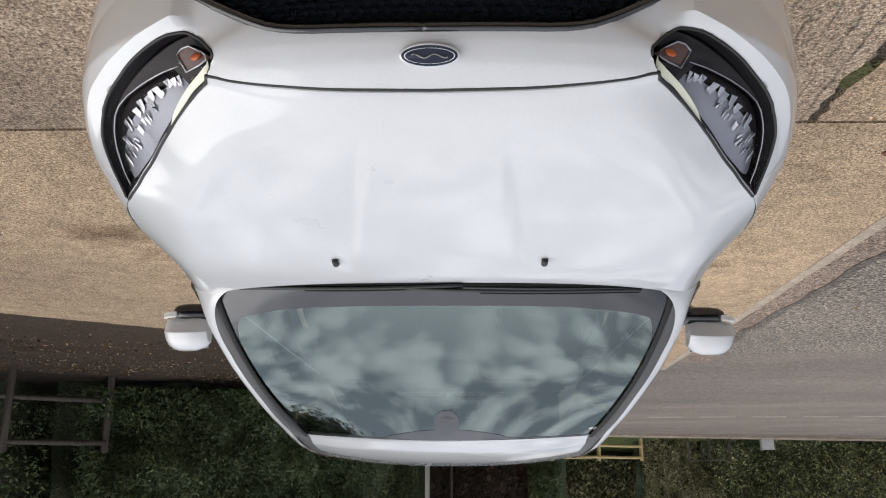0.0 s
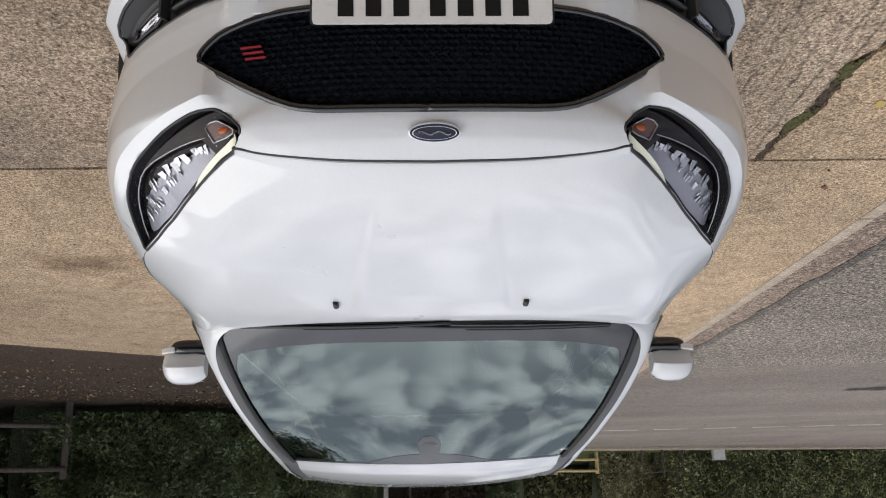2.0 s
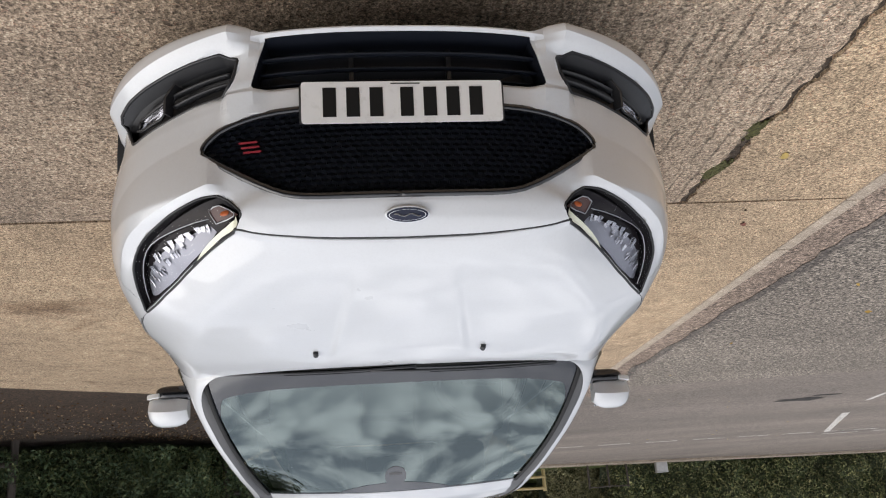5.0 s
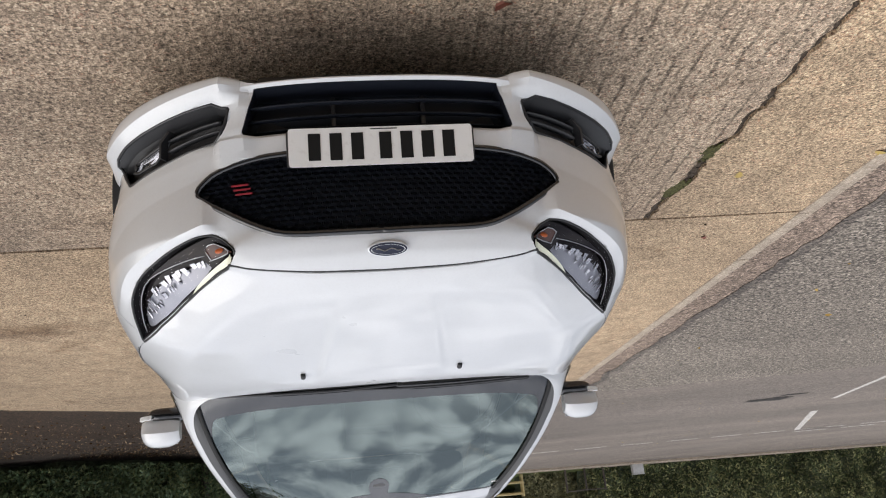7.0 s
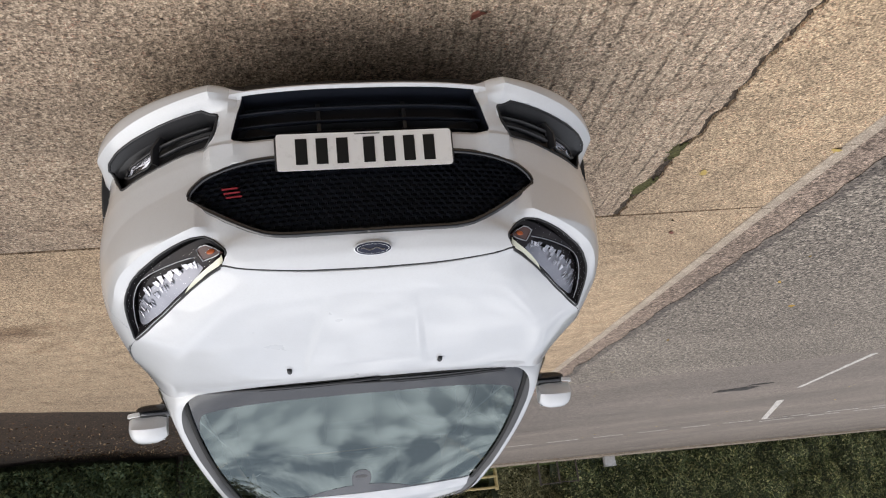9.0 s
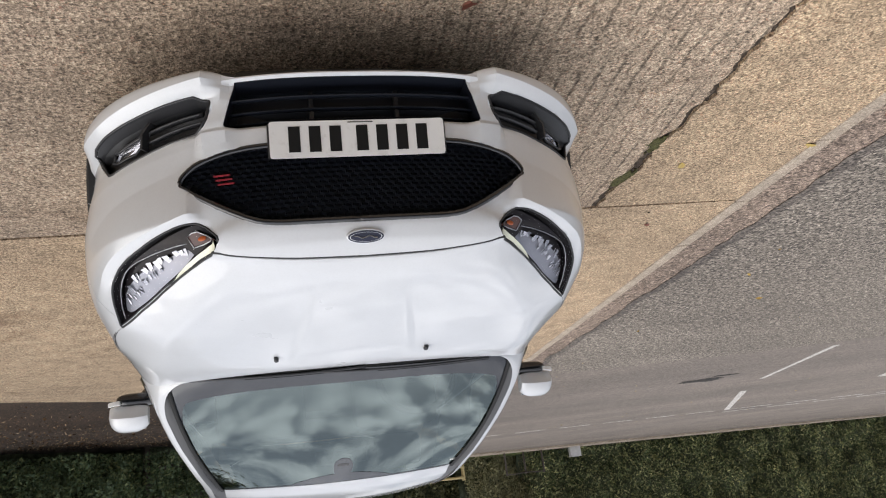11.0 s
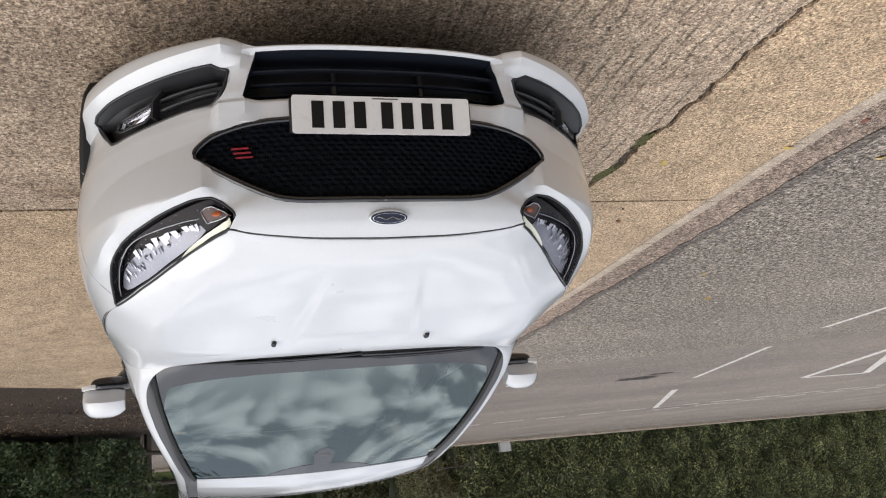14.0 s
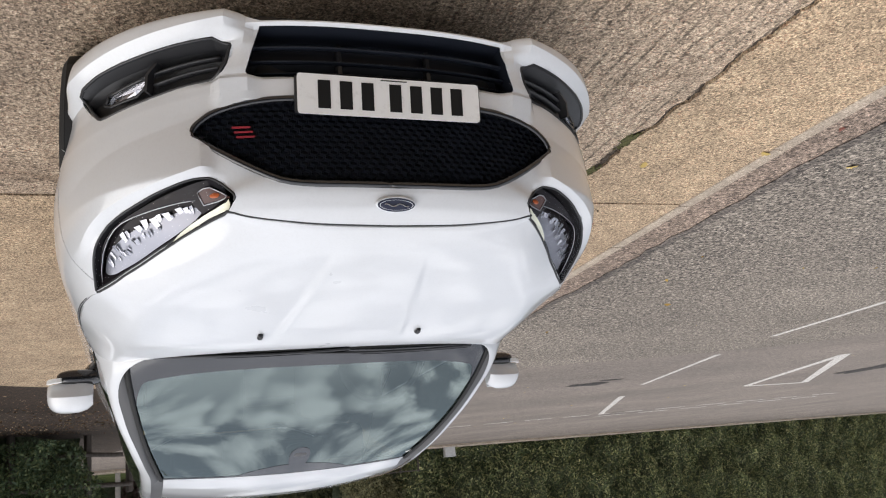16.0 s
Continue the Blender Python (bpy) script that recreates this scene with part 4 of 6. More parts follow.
for side in (1, -1):
    lamp_rnd = random.Random(8)
    sheet = lamp_sheet.copy()
    housing = part("headlight", both(sunk(sheet.copy(), 0.07), side), M_HOUSING, car, "clear headlight unit with dark housing")
    ring = LAMP_LINE[10:] + LAMP_LINE[:1]
    pairs = [(p, (p[0] + 0.0045 * (0.62 - p[0]) / math.hypot(0.62 - p[0], 0.83 - p[1]), p[1] + 0.0045 * (0.83 - p[1]) / math.hypot(0.62 - p[0], 0.83 - p[1]))) for p in along(ring, 0.012)]
    bezel = bmesh.new()
    rows = [[bezel.verts.new(lamp_pt(*a, 0.002)), bezel.verts.new(lamp_pt(*b, 0.004)), bezel.verts.new(lamp_pt(*b, 0.03))] for a, b in pairs]
    for r0, r1 in zip(rows, rows[1:]):
        bezel.faces.new((r0[0], r1[0], r1[1], r0[1]))
        bezel.faces.new((r0[1], r1[1], r1[2], r0[2]))
    part("bezel", both(bezel, side), M_HOUSING, housing, "dull black lens border")
    part("lamp_mask", both(grid_bm(lambda u, w: lamp_pt(u, low_at(u) + (mask_top(u) - low_at(u)) * w, 0.020), linspace(0.372, 0.93, 36), linspace(0, 1, 5)), side), M_MASK, housing, "dark grey inner panel")
    hood_share = lambda u: 0.30 - 0.24 * step(0.70, 0.86, u)
    tray_pt = lambda u, w, d=0.0: lamp_pt(u, inner_at(u) + (rim_height(u) - inner_at(u)) * w, 0.040 - 0.026 * w - d)
    part("reflector_hood", both(grid_bm(lambda u, w: tray_pt(u, w * hood_share(u)), linspace(0.452, 0.925, 36), linspace(0, 1, 4)), side), M_MASK, housing, "dark band over the reflector")
    part("reflector", both(grid_bm(lambda u, w: tray_pt(u, hood_share(u) + (1 - hood_share(u)) * w), linspace(0.452, 0.925, 36), linspace(0, 1, 6)), side), M_TRAY, housing, "smooth silver reflector tray")
    part("reflector_edge", both(tube_bm([lamp_pt(u, z, 0.019) for u, z in along(INNER_LOW, 0.02)], 0.0012, 6), side), M_SATIN, housing)
    sheet.normal_update()
    bmesh.ops.reverse_faces(sheet, faces=[f for f in sheet.faces if f.normal.dot(LAMP_AIM) < 0])
    part("lens", both(sheet, side), M_LENS, housing, "clear polycarbonate lens").visible_shadow = False
    indicator = carve(lamp_sheet.copy(), INDICATOR, *CORNER)
    part("indicator", both(sunk(indicator, 0.013, False), side), M_AMBER, housing, "brownish amber indicator behind the lens")
    part("indicator_frame", both(tube_bm([lamp_pt(u, z, 0.011) for u, z in along(INDICATOR + INDICATOR[:1], 0.012)], 0.0018, 6), side), M_SATIN, housing)
    bulb = bmesh.new()
    bmesh.ops.create_uvsphere(bulb, u_segments=14, v_segments=8, radius=1.0, matrix=Matrix.Translation(lamp_pt(0.397, 0.748, 0.012)) @ Matrix.Rotation(0.5, 4, "Z") @ Matrix.Diagonal((0.014, 0.004, 0.008, 1)))
    part("bulb", both(bulb, side), M_ORANGE, housing, "orange indicator bulb")
    comb = bmesh.new()
    for first, last, row, tall, wide in ((0.475, 0.82, 0.20, (0.14, 0.36), (0.005, 0.024)), (0.58, 0.80, 0.50, (0.08, 0.20), (0.006, 0.018)), (0.475, 0.56, 0.36, (0.05, 0.14), (0.004, 0.010))):
        u = first
        while u < last:
            width, rise = lamp_rnd.uniform(*wide), lamp_rnd.uniform(*tall)
            if lamp_rnd.random() < 0.62:
                lean, near = lamp_rnd.uniform(-0.004, 0.004), lamp_rnd.uniform(0.003, 0.011)
                low_w = row + lamp_rnd.uniform(-0.05, 0.05)
                quad = [tray_pt(u, low_w, near), tray_pt(u + width, low_w + lamp_rnd.uniform(-0.03, 0.03), lamp_rnd.uniform(0.003, 0.011)), tray_pt(u + width * 0.85 + lean, low_w + rise, 0.003), tray_pt(u + width * 0.15 + lean, low_w + rise * lamp_rnd.uniform(0.6, 1), 0.003)]
                foot = [tray_pt(u, low_w, 0.001), tray_pt(u + width, low_w, 0.001)]
                q = [comb.verts.new(p) for p in quad]
                f = [comb.verts.new(p) for p in foot]
                comb.faces.new(q)
                comb.faces.new((f[0], f[1], q[1], q[0]))
            u += width + lamp_rnd.choice((0.001, 0.002, 0.006))
    tagged(part("reflector_comb", both(comb, side), M_FACET, housing, "rows of bright chrome facets", False), kind="stuff")
    guide = carve(lamp_sheet.copy(), GUIDE_LINE, *CORNER)
    part("light_guide", both(sunk(guide, 0.005, False), side), M_LED, housing, "pale daytime light strip")
    wall = bmesh.new()
    upper = [wall.verts.new(p + Vector((0.0, -0.001, 0.0))) for p in rim_pts]
    lower = [wall.verts.new(p + Vector((0.004, -0.007, -0.05))) for p in rim_pts]
    for k in range(len(rim_pts) - 1):
        wall.faces.new((upper[k], lower[k], lower[k + 1], upper[k + 1]))
    part("lamp_wall", both(wall, side), M_MASK, housing)
    edge = [p + Vector((0.0, 0.001, -0.003)) for p in rim_pts]
    part("seal", both(tube_bm(edge, 0.004, 6), side), M_RUBBER, housing)

    border = [corner_at(u, z) for u, z in along(LAMP_LINE[10:] + LAMP_LINE[:2], 0.012)]
    part("lens_seal", both(tube_bm(border, 0.0034, 6), side), M_RUBBER, housing)

    # fog lamp recess
    fog = part("fog_recess", both(sunk(fog_sheet.copy(), 0.05, way=(-0.25, 1, 0.25)), side), M_PLASTIC, car, "black fog lamp recess with slats")
    part("recess_rim", both(tube_bm([skin_at(x, z) + Vector((0, 0.002, 0)) for x, z in along(FOG_LINE + FOG_LINE[:1])], 0.005, 6), side), M_PLASTIC, fog)
    for k, (za, zb) in enumerate(((0.372, 0.405), (0.398, 0.44))):
        pts = [(x, front_y(x, 0.4) + 0.016 + 0.004 * k, za + (zb - za) * step(0.43, 0.78, x)) for x in linspace(0.445, 0.64 - 0.03 * k, 18)]
        part("recess_slat", both(tube_bm(pts, 0.0125, 8, flat=0.4), side), M_PLASTIC, fog)
    wedge = bmesh.new()
    tips = [(0.735, 0.402), (0.745, 0.425), (0.725, 0.437), (0.66, 0.436), (0.622, 0.402), (0.612, 0.386)]
    outer = [wedge.verts.new(skin_at(x, z) + Vector((0.0, 0.010, 0))) for x, z in tips]
    inner_v = [wedge.verts.new(skin_at(0.685 + (x - 0.685) * 0.8, 0.416 + (z - 0.416) * 0.72) + Vector((-0.006, 0.018, 0))) for x, z in tips]
    hub = wedge.verts.new(skin_at(0.672, 0.416) + Vector((-0.006, 0.006, 0)))
    for k in range(6):
        wedge.faces.new((outer[k], outer[(k + 1) % 6], inner_v[(k + 1) % 6], inner_v[k]))
        wedge.faces.new((inner_v[k], inner_v[(k + 1) % 6], hub))
    bmesh.ops.recalc_face_normals(wedge, faces=wedge.faces)
    lamp = part("fog_lamp", both(wedge, side), M_FACET, fog, "small slanted chrome fog lamp", False)
    glass_bm = bmesh.new()
    glass_bm.faces.new([glass_bm.verts.new(skin_at(x, z) + Vector((0.002, 0.001, 0))) for x, z in tips])
    part("fog_lens", both(glass_bm, side), M_LENS, lamp, "", False).visible_shadow = False
    part("lamp_frame", both(tube_bm([skin_at(x, z) + Vector((0, 0.006, 0)) for x, z in along(tips + tips[:1])], 0.005, 6), side), M_PLASTIC, lamp)
    part("fog_blade", both(strip_bm([(0.60, front_y(0.6, 0.4) + 0.008, 0.365), (0.625, front_y(0.62, 0.4) + 0.0, 0.40), (0.628, front_y(0.62, 0.42) + 0.004, 0.445)], (0.5, -0.8, 0), 0.03, 0.008), side), M_PLASTIC, fog)


def pebble(cx, cy, cz, rx, ry, rz, nu=28, nv=18, e=2.8, lo=-90, hi=90):
    bm = bmesh.new()
    rows = []
    sg = lambda v, p: math.copysign(abs(v) ** p, v)
    for i in range(nv + 1):
        f = radians(lo + (hi - lo) * i / nv)
        rows.append([bm.verts.new((cx + rx * sg(math.cos(f), 2 / e) * sg(math.cos(2 * math.pi * k / nu), 2 / e), cy + ry * sg(math.cos(f), 2 / e) * sg(math.sin(2 * math.pi * k / nu), 2 / e), cz + rz * sg(math.sin(f), 2 / e))) for k in range(nu)])
    for r0, r1 in zip(rows, rows[1:]):
        for k in range(nu):
            bm.faces.new((r0[k], r0[(k + 1) % nu], r1[(k + 1) % nu], r1[k]))
    bmesh.ops.remove_doubles(bm, verts=bm.verts, dist=1e-5)
    return bm


# windscreen, roof and cabin
def screen(p, q):
    b = Vector((0.700 * p, 0.935 + 0.190 * abs(p) ** 2.4, 1.028 - 0.030 * p * p))
    t = Vector((0.565 * p, 1.86 + 0.13 * p * p, 1.412 - 0.028 * p * p))
    m = b.lerp(t, q)
    k = max(q, 0.0)
    bow = math.sin(math.pi * k ** 0.85) * (0.013 + 0.034 * p * p)
    return m + Vector((0.012 * p * math.sin(math.pi * k ** 0.7), -bow * 0.5, bow))


part("windscreen", grid_bm(screen, linspace(-1, 1, 41), linspace(0, 1, 25)), M_GLASS, car, "tinted windscreen reflecting cloudy sky").visible_shadow = False
frit = bmesh.new()
def frit_strip(p0, p1, q0, q1, nu, nv):
    g = grid_bm(lambda p, q: screen(p, q) + Vector((0, -0.0004, 0.0008)), linspace(p0, p1, nu), linspace(q0, q1, nv))
    me = bpy.data.meshes.new("frit")
    g.to_mesh(me)
    g.free()
    frit.from_mesh(me)
def low_band(p):
    """The printed band's height: deeper and rounded in the corners."""
    return 0.088 + 0.05 * abs(p) ** 5 + 0.10 * max(0.0, (abs(p) - 0.90) / 0.07) ** 2.5
band_bm = grid_bm(lambda p, s: screen(p, s * low_band(p)) + Vector((0, -0.0004, 0.0008)), linspace(-1, 1, 121), linspace(0, 1, 6))
band_mesh = bpy.data.meshes.new("band")
band_bm.to_mesh(band_mesh)
band_bm.free()
frit.from_mesh(band_mesh)
frit_strip(-1, 1, 0.988, 1.0, 41, 3)
for cols, rows_, fn in ((linspace(-0.43, 0.43, 61), linspace(0, 1, 4), lambda p, s: screen(p, 0.989 - 0.085 * (1 - (p / 0.43) ** 2) * (1 - s))), (linspace(0, 2 * math.pi, 41), linspace(0.02, 1, 6), lambda a, s: screen(0.075 * s * math.cos(a), 0.84 + 0.10 * s * math.copysign(abs(math.sin(a)) ** 0.8, math.sin(a))))):
    patch = grid_bm(lambda a, s: fn(a, s) + Vector((0, -0.0004, 0.0008)), cols, rows_)
    patch_mesh = bpy.data.meshes.new("patch")
    patch.to_mesh(patch_mesh)
    patch.free()
    frit.from_mesh(patch_mesh)
part("screen_border", frit, M_FRIT, car, "dark printed border of the windscreen")

rail_in = [curve_through([(1.09, 0.712), (1.16, 0.722), (1.25, 0.725), (1.4, 0.707), (1.5, 0.688), (1.6, 0.665), (1.77, 0.629), (1.95, 0.603), (2.3, 0.598), (2.8, 0.605), (3.5, 0.60), (3.9, 0.575)]), curve_through([(1.09, 0.975), (1.16, 1.035), (1.25, 1.086), (1.4, 1.166), (1.5, 1.220), (1.6, 1.268), (1.77, 1.340), (1.95, 1.389), (2.1, 1.414), (2.3, 1.437), (2.8, 1.456), (3.5, 1.416), (3.9, 1.335)])]
rail_out = [curve_through([(1.09, 0.80), (1.25, 0.775), (1.4, 0.752), (1.6, 0.712), (1.77, 0.676), (1.95, 0.652), (2.3, 0.645), (2.8, 0.65), (3.5, 0.64), (3.9, 0.61)]), curve_through([(1.09, 0.885), (1.25, 1.015), (1.4, 1.112), (1.6, 1.214), (1.77, 1.287), (1.95, 1.340), (2.1, 1.366), (2.3, 1.390), (2.8, 1.408), (3.5, 1.362), (3.9, 1.27)])]
roof_mid = curve_through([(1.86, 1.412), (1.96, 1.440), (2.1, 1.465), (2.35, 1.489), (2.65, 1.498), (2.9, 1.496), (3.2, 1.480), (3.9, 1.395)])


def rail(t, y):
    a = Vector((rail_in[0](y), y, rail_in[1](y)))
    b = Vector((rail_out[0](y), y, rail_out[1](y)))
    bow = math.sin(math.pi * t) * 0.010
    return a.lerp(b, t) + Vector((bow, 0, bow))


def trim_fn(t, y):
    q = min(max((y - 1.14) / (2.01 - 1.14), 0), 1)
    a = screen(1.0, q)
    return a.lerp(Vector((rail_in[0](a.y), a.y, rail_in[1](a.y))), t) + Vector((0, 0, 0.006 * math.sin(math.pi * t)))


for side in (1, -1):
    part("roof_rail", both(grid_bm(rail, linspace(0, 1, 9), linspace(1.31, 3.9, 60), True), side), M_PAINT, car, "white painted windscreen pillar and roof rail")
    part("pillar_trim", both(grid_bm(trim_fn, linspace(0, 1, 5), linspace(1.14, 2.01, 30), True), side), M_GREYTRIM, car, "dark grey windscreen pillar trim")
    part("pillar_seal", both(tube_bm([screen(0.99, q) + Vector((0, 0, 0.007)) for q in linspace(0.0, 1.0, 24)], 0.009, 8, flat=0.5), side), M_TYRE, car)

    def foot_fn(t, w):
        front = bonnet_fn(0.70 + 0.285 * t, 0.99) - Vector((0, 0, 0.003))
        back = rail(t, 1.31)
        c00, c10 = bonnet_fn(0.70, 0.99) - Vector((0, 0, 0.003)), bonnet_fn(0.985, 0.99) - Vector((0, 0, 0.003))
        c01, c11 = rail(0, 1.31), rail(1, 1.31)
        bend = Vector((0.735, 1.085, 1.006))
        inner_side = c00 * (1 - w) ** 2 + bend * 2 * w * (1 - w) + c01 * w * w
        return front.lerp(back, w) + inner_side.lerp(c10.lerp(c11, w), t) - c00.lerp(c10, t).lerp(c01.lerp(c11, t), w)
    part("pillar_foot", both(grid_bm(foot_fn, linspace(0, 1, 20), linspace(0, 1, 20)), side), M_PAINT, car)

    def window_fn(y0, y1):
        def fn(t, y):
            b = Vector((half_w(rim_side(y)) - 0.012, y, rim_side(y)))
            a = Vector((rail_out[0](y) - 0.006, y, rail_out[1](y)))
            return a.lerp(b, t) + Vector((0.02 * math.sin(math.pi * t), 0, 0))
        return grid_bm(fn, linspace(0, 1, 8), linspace(y0, y1, 16), True)
    part("side_window", both(window_fn(1.22, 2.30), side), M_SIDEGLASS, car, "tinted side window")
    part("side_window", both(window_fn(2.40, 3.25), side), M_SIDEGLASS, car, "tinted side window")
    part("window_pillar", both(window_fn(2.30, 2.40), side), M_GLOSS, car)
    part("quarter_panel", both(window_fn(3.25, 3.9), side), M_PAINT, car)


def roof_fn(s, t):
    x = s * 0.55
    y0 = 1.862 + 0.13 * (x / 0.565) ** 2
    y = y0 + (3.9 - y0) * t
    lip = screen(x / 0.565, 1.0).z + 0.003
    full = roof_mid(y) - max(roof_mid(y) - rail_in[1](max(y, 1.95)), 0.03) * (abs(x) / 0.56) ** 2.4 + 0.002
    return Vector((x, y, lip + (full - lip) * step(0.0, 0.10, y - y0)))


part("roof", hem(grid_bm(roof_fn, linspace(-1, 1, 41), linspace(0, 1, 40)), 0.001, 0.015), M_PAINT, car, "white painted roof panel")
for side in (1, -1):
    part("roof_strip", both(grid_bm(lambda t, y: Vector((0.545 + (rail_in[0](y) + 0.004 - 0.545) * t, y, (roof_fn(0.99, (y - 2.0) / 1.9).z if y > 2.0 else 1.386) * (1 - t) + rail_in[1](y) * t - 0.006)), linspace(0, 1, 4), linspace(1.995, 3.88, 40), True), side), M_GREYTRIM, car, "dark roof channel strip")


def hatch_fn(s, t):
    y = 3.9 + 0.32 * t
    w = 0.58 + 0.12 * t
    return Vector((s * w, y - 0.05 * s * s, 1.378 - 0.4 * t - 0.09 * s * s * (1 - t)))


part("rear_window", grid_bm(hatch_fn, linspace(-1, 1, 15), linspace(0, 1, 10)), M_SIDEGLASS, car, "tinted rear window")
part("parcel_shelf", box_bm(-0.78, 3.1, 0.93, 0.78, 4.16, 0.972, 0.01), M_CABIN, car)
part("cowl", grid_bm(lambda x, t: Vector((x, rear_line(x) - 0.012 + 0.045 * t, spine_z(rear_line(x)) - 0.035 - 0.07 * (x / 0.75) ** 4 + 0.02 * t)), linspace(-0.695, 0.695, 40), linspace(0, 1, 4)), M_PLASTIC, car, "black plastic scuttle panel")
for k, (x0, x1, lift) in enumerate(((0.60, -0.06, 0.0), (0.10, -0.58, 0.006))):
    pts = [screen(x / 0.70, -0.012 + 0.014 * math.sin(math.pi * i / 13) + 0.01 * k) + Vector((0, -0.008, 0.006 + lift * 0.4)) for i, x in enumerate(linspace(x0, x1, 14))]
    wiper = part("wiper", tube_bm(pts, 0.008, 8, flat=0.6), M_PLASTIC, car, "black wiper arm and blade")
    part("wiper_blade", strip_bm([p + Vector((0, 0.022, -0.004)) for p in pts[4:]], (0, 0, 1), 0.016, 0.006), M_RUBBER, wiper)
part("sensor_mark", grid_bm(lambda a, w: screen(-0.965 + 0.036 * w * math.cos(a), 0.915 + 0.012 * w * math.sin(a)) + Vector((0, -0.0008, 0.0016)), linspace(0, 2 * math.pi, 29), (0.62, 1.0)), M_PLATE, car, "small pale oval sticker ring in the windscreen corner")

# cabin
part("cabin_floor", box_bm(-0.72, 0.95, 0.40, 0.72, 4.0, 0.46, 0.02), M_CABIN, car)
def dash_fn(x, t):
    return Vector((x, 0.99 + 0.5 * t + 0.12 * (x / 0.7) ** 2, 0.985 + 0.012 * math.sin(t * 3.0) - 0.16 * step(0.75, 1.0, t) + 0.035 * math.exp(-((x + 0.37) / 0.18) ** 2) * step(0.4, 0.8, t)))
part("dashboard", grid_bm(dash_fn, linspace(-0.7, 0.7, 30), linspace(0, 1, 16)), M_CABIN, car, "dark grey dashboard top")
part("bulkhead", box_bm(-0.7, 1.46, 0.45, 0.7, 1.5, 0.86, 0.01), M_CABIN, car)
wheel = [(0.185 * math.cos(t) - 0.37, 1.60 + 0.185 * math.sin(t) * 0.42, 0.97 + 0.185 * math.sin(t) * 0.9) for t in linspace(0, 2 * math.pi, 33)]
sw = part("steering_wheel", tube_bm(wheel, 0.015, 8), M_GREYTRIM, car, "dark steering wheel")
part("wheel_hub", box_bm(-0.45, 1.57, 0.93, -0.29, 1.62, 1.01, 0.02), M_CABIN, sw)
for x in (-0.37, 0.37):
    seat = part("front_seat", box_bm(x - 0.25, 1.85, 0.50, x + 0.25, 2.35, 0.66, 0.06), M_SEAT, car, "dark cloth front seat")
    part("seat_back", box_bm(x - 0.24, 2.30, 0.60, x + 0.24, 2.42, 1.14, 0.05, m=Matrix.Translation((0, 2.35, 0.62)) @ pose(0, 0, 0, -14, 0, 0) @ Matrix.Translation((0, -2.35, -0.62))), M_SEAT, seat)
    part("headrest", box_bm(x - 0.13, 2.49, 1.16, x + 0.13, 2.57, 1.34, 0.035), M_SEAT, seat)
rear = part("rear_seat", box_bm(-0.62, 2.75, 0.50, 0.62, 3.25, 0.68, 0.06), M_SEAT, car, "dark cloth rear bench")
part("seat_back", box_bm(-0.62, 3.15, 0.62, 0.62, 3.28, 1.1, 0.05), M_SEAT, rear)
vm = part("interior_mirror", pebble(0.0, 1.735, 1.325, 0.05, 0.075, 0.03, 20, 12), M_GREYTRIM, car, "grey mirror mount behind the windscreen")
part("mirror_glass", box_bm(-0.12, 1.76, 1.27, 0.12, 1.785, 1.335, 0.01), M_GREYTRIM, vm)
part("headliner", grid_bm(lambda x, y: Vector((x, y, roof_mid(y) - 0.05 - 0.05 * (x / 0.6) ** 2)), linspace(-0.58, 0.58, 8), linspace(2.02, 3.9, 12), True), M_CABIN, car)


# door mirrors
for side in (1, -1):
    cap = bmesh.new()
    profile = [(1.535, 1.022), (1.478, 1.015), (1.455, 1.020), (1.428, 1.076), (1.431, 1.081), (1.442, 1.096), (1.458, 1.111), (1.481, 1.123), (1.508, 1.128), (1.535, 1.120)]
    prev = None
    for u in (-1.0, -0.97, -0.88, -0.7, -0.4, 0.0, 0.35, 0.6, 0.78, 0.9, 0.97, 1.0):
        s = 0.62 + 0.38 * (1 - max(0.0, -u) ** 3) if u < 0 else 0.42 + 0.58 * (1 - u ** 3.4) ** 0.6
        x = 0.890 + 0.081 * u
        ring = [cap.verts.new((x, 1.505 + (y - 1.505) * s + 0.22 * (x - 0.893), 1.052 + (z - 1.052) * (s if z > 1.058 else 0.5 + 0.5 * s) + 0.03 * (0.893 - x))) for y, z in profile]
        if prev:
            for k in range(len(profile)):
                cap.faces.new((prev[k], prev[(k + 1) % len(profile)], ring[(k + 1) % len(profile)], ring[k]))
        else:
            cap.faces.new(ring)
        prev = ring
    cap.faces.new(prev[::-1])
    bmesh.ops.recalc_face_normals(cap, faces=cap.faces)
    mirror = part("door_mirror", both(cap, side), M_PAINT, car, "white door mirror cap", crease=32)
    mirror.location = (0.006, 0, 0) if side > 0 else (-0.017, 0.006, 0.013)
    base = pebble(0.855, 1.482, 0.998, 0.084, 0.048, 0.030)
    part("mirror_base", both(base, side), M_GLOSS, mirror, "gloss black mirror underside")
    part("mirror_arm", both(tube_bm([(0.80, 1.50, 0.955), (0.825, 1.49, 0.985), (0.86, 1.48, 1.005)], 0.042, 10, flat=0.65), side), M_GLOSS, mirror)
    part("mirror_indicator", both(strip_bm([(0.918, 1.440, 1.010), (0.942, 1.447, 1.011), (0.958, 1.457, 1.012), (0.966, 1.472, 1.013)], (0, -0.2, 1), 0.016, 0.012), side), M_PLATE, mirror, "clear side indicator lens")
    part("mirror_glass", both(box_bm(0.83, 1.541, 1.035, 0.955, 1.546, 1.112, 0.002), side), M_MIRROR, mirror)


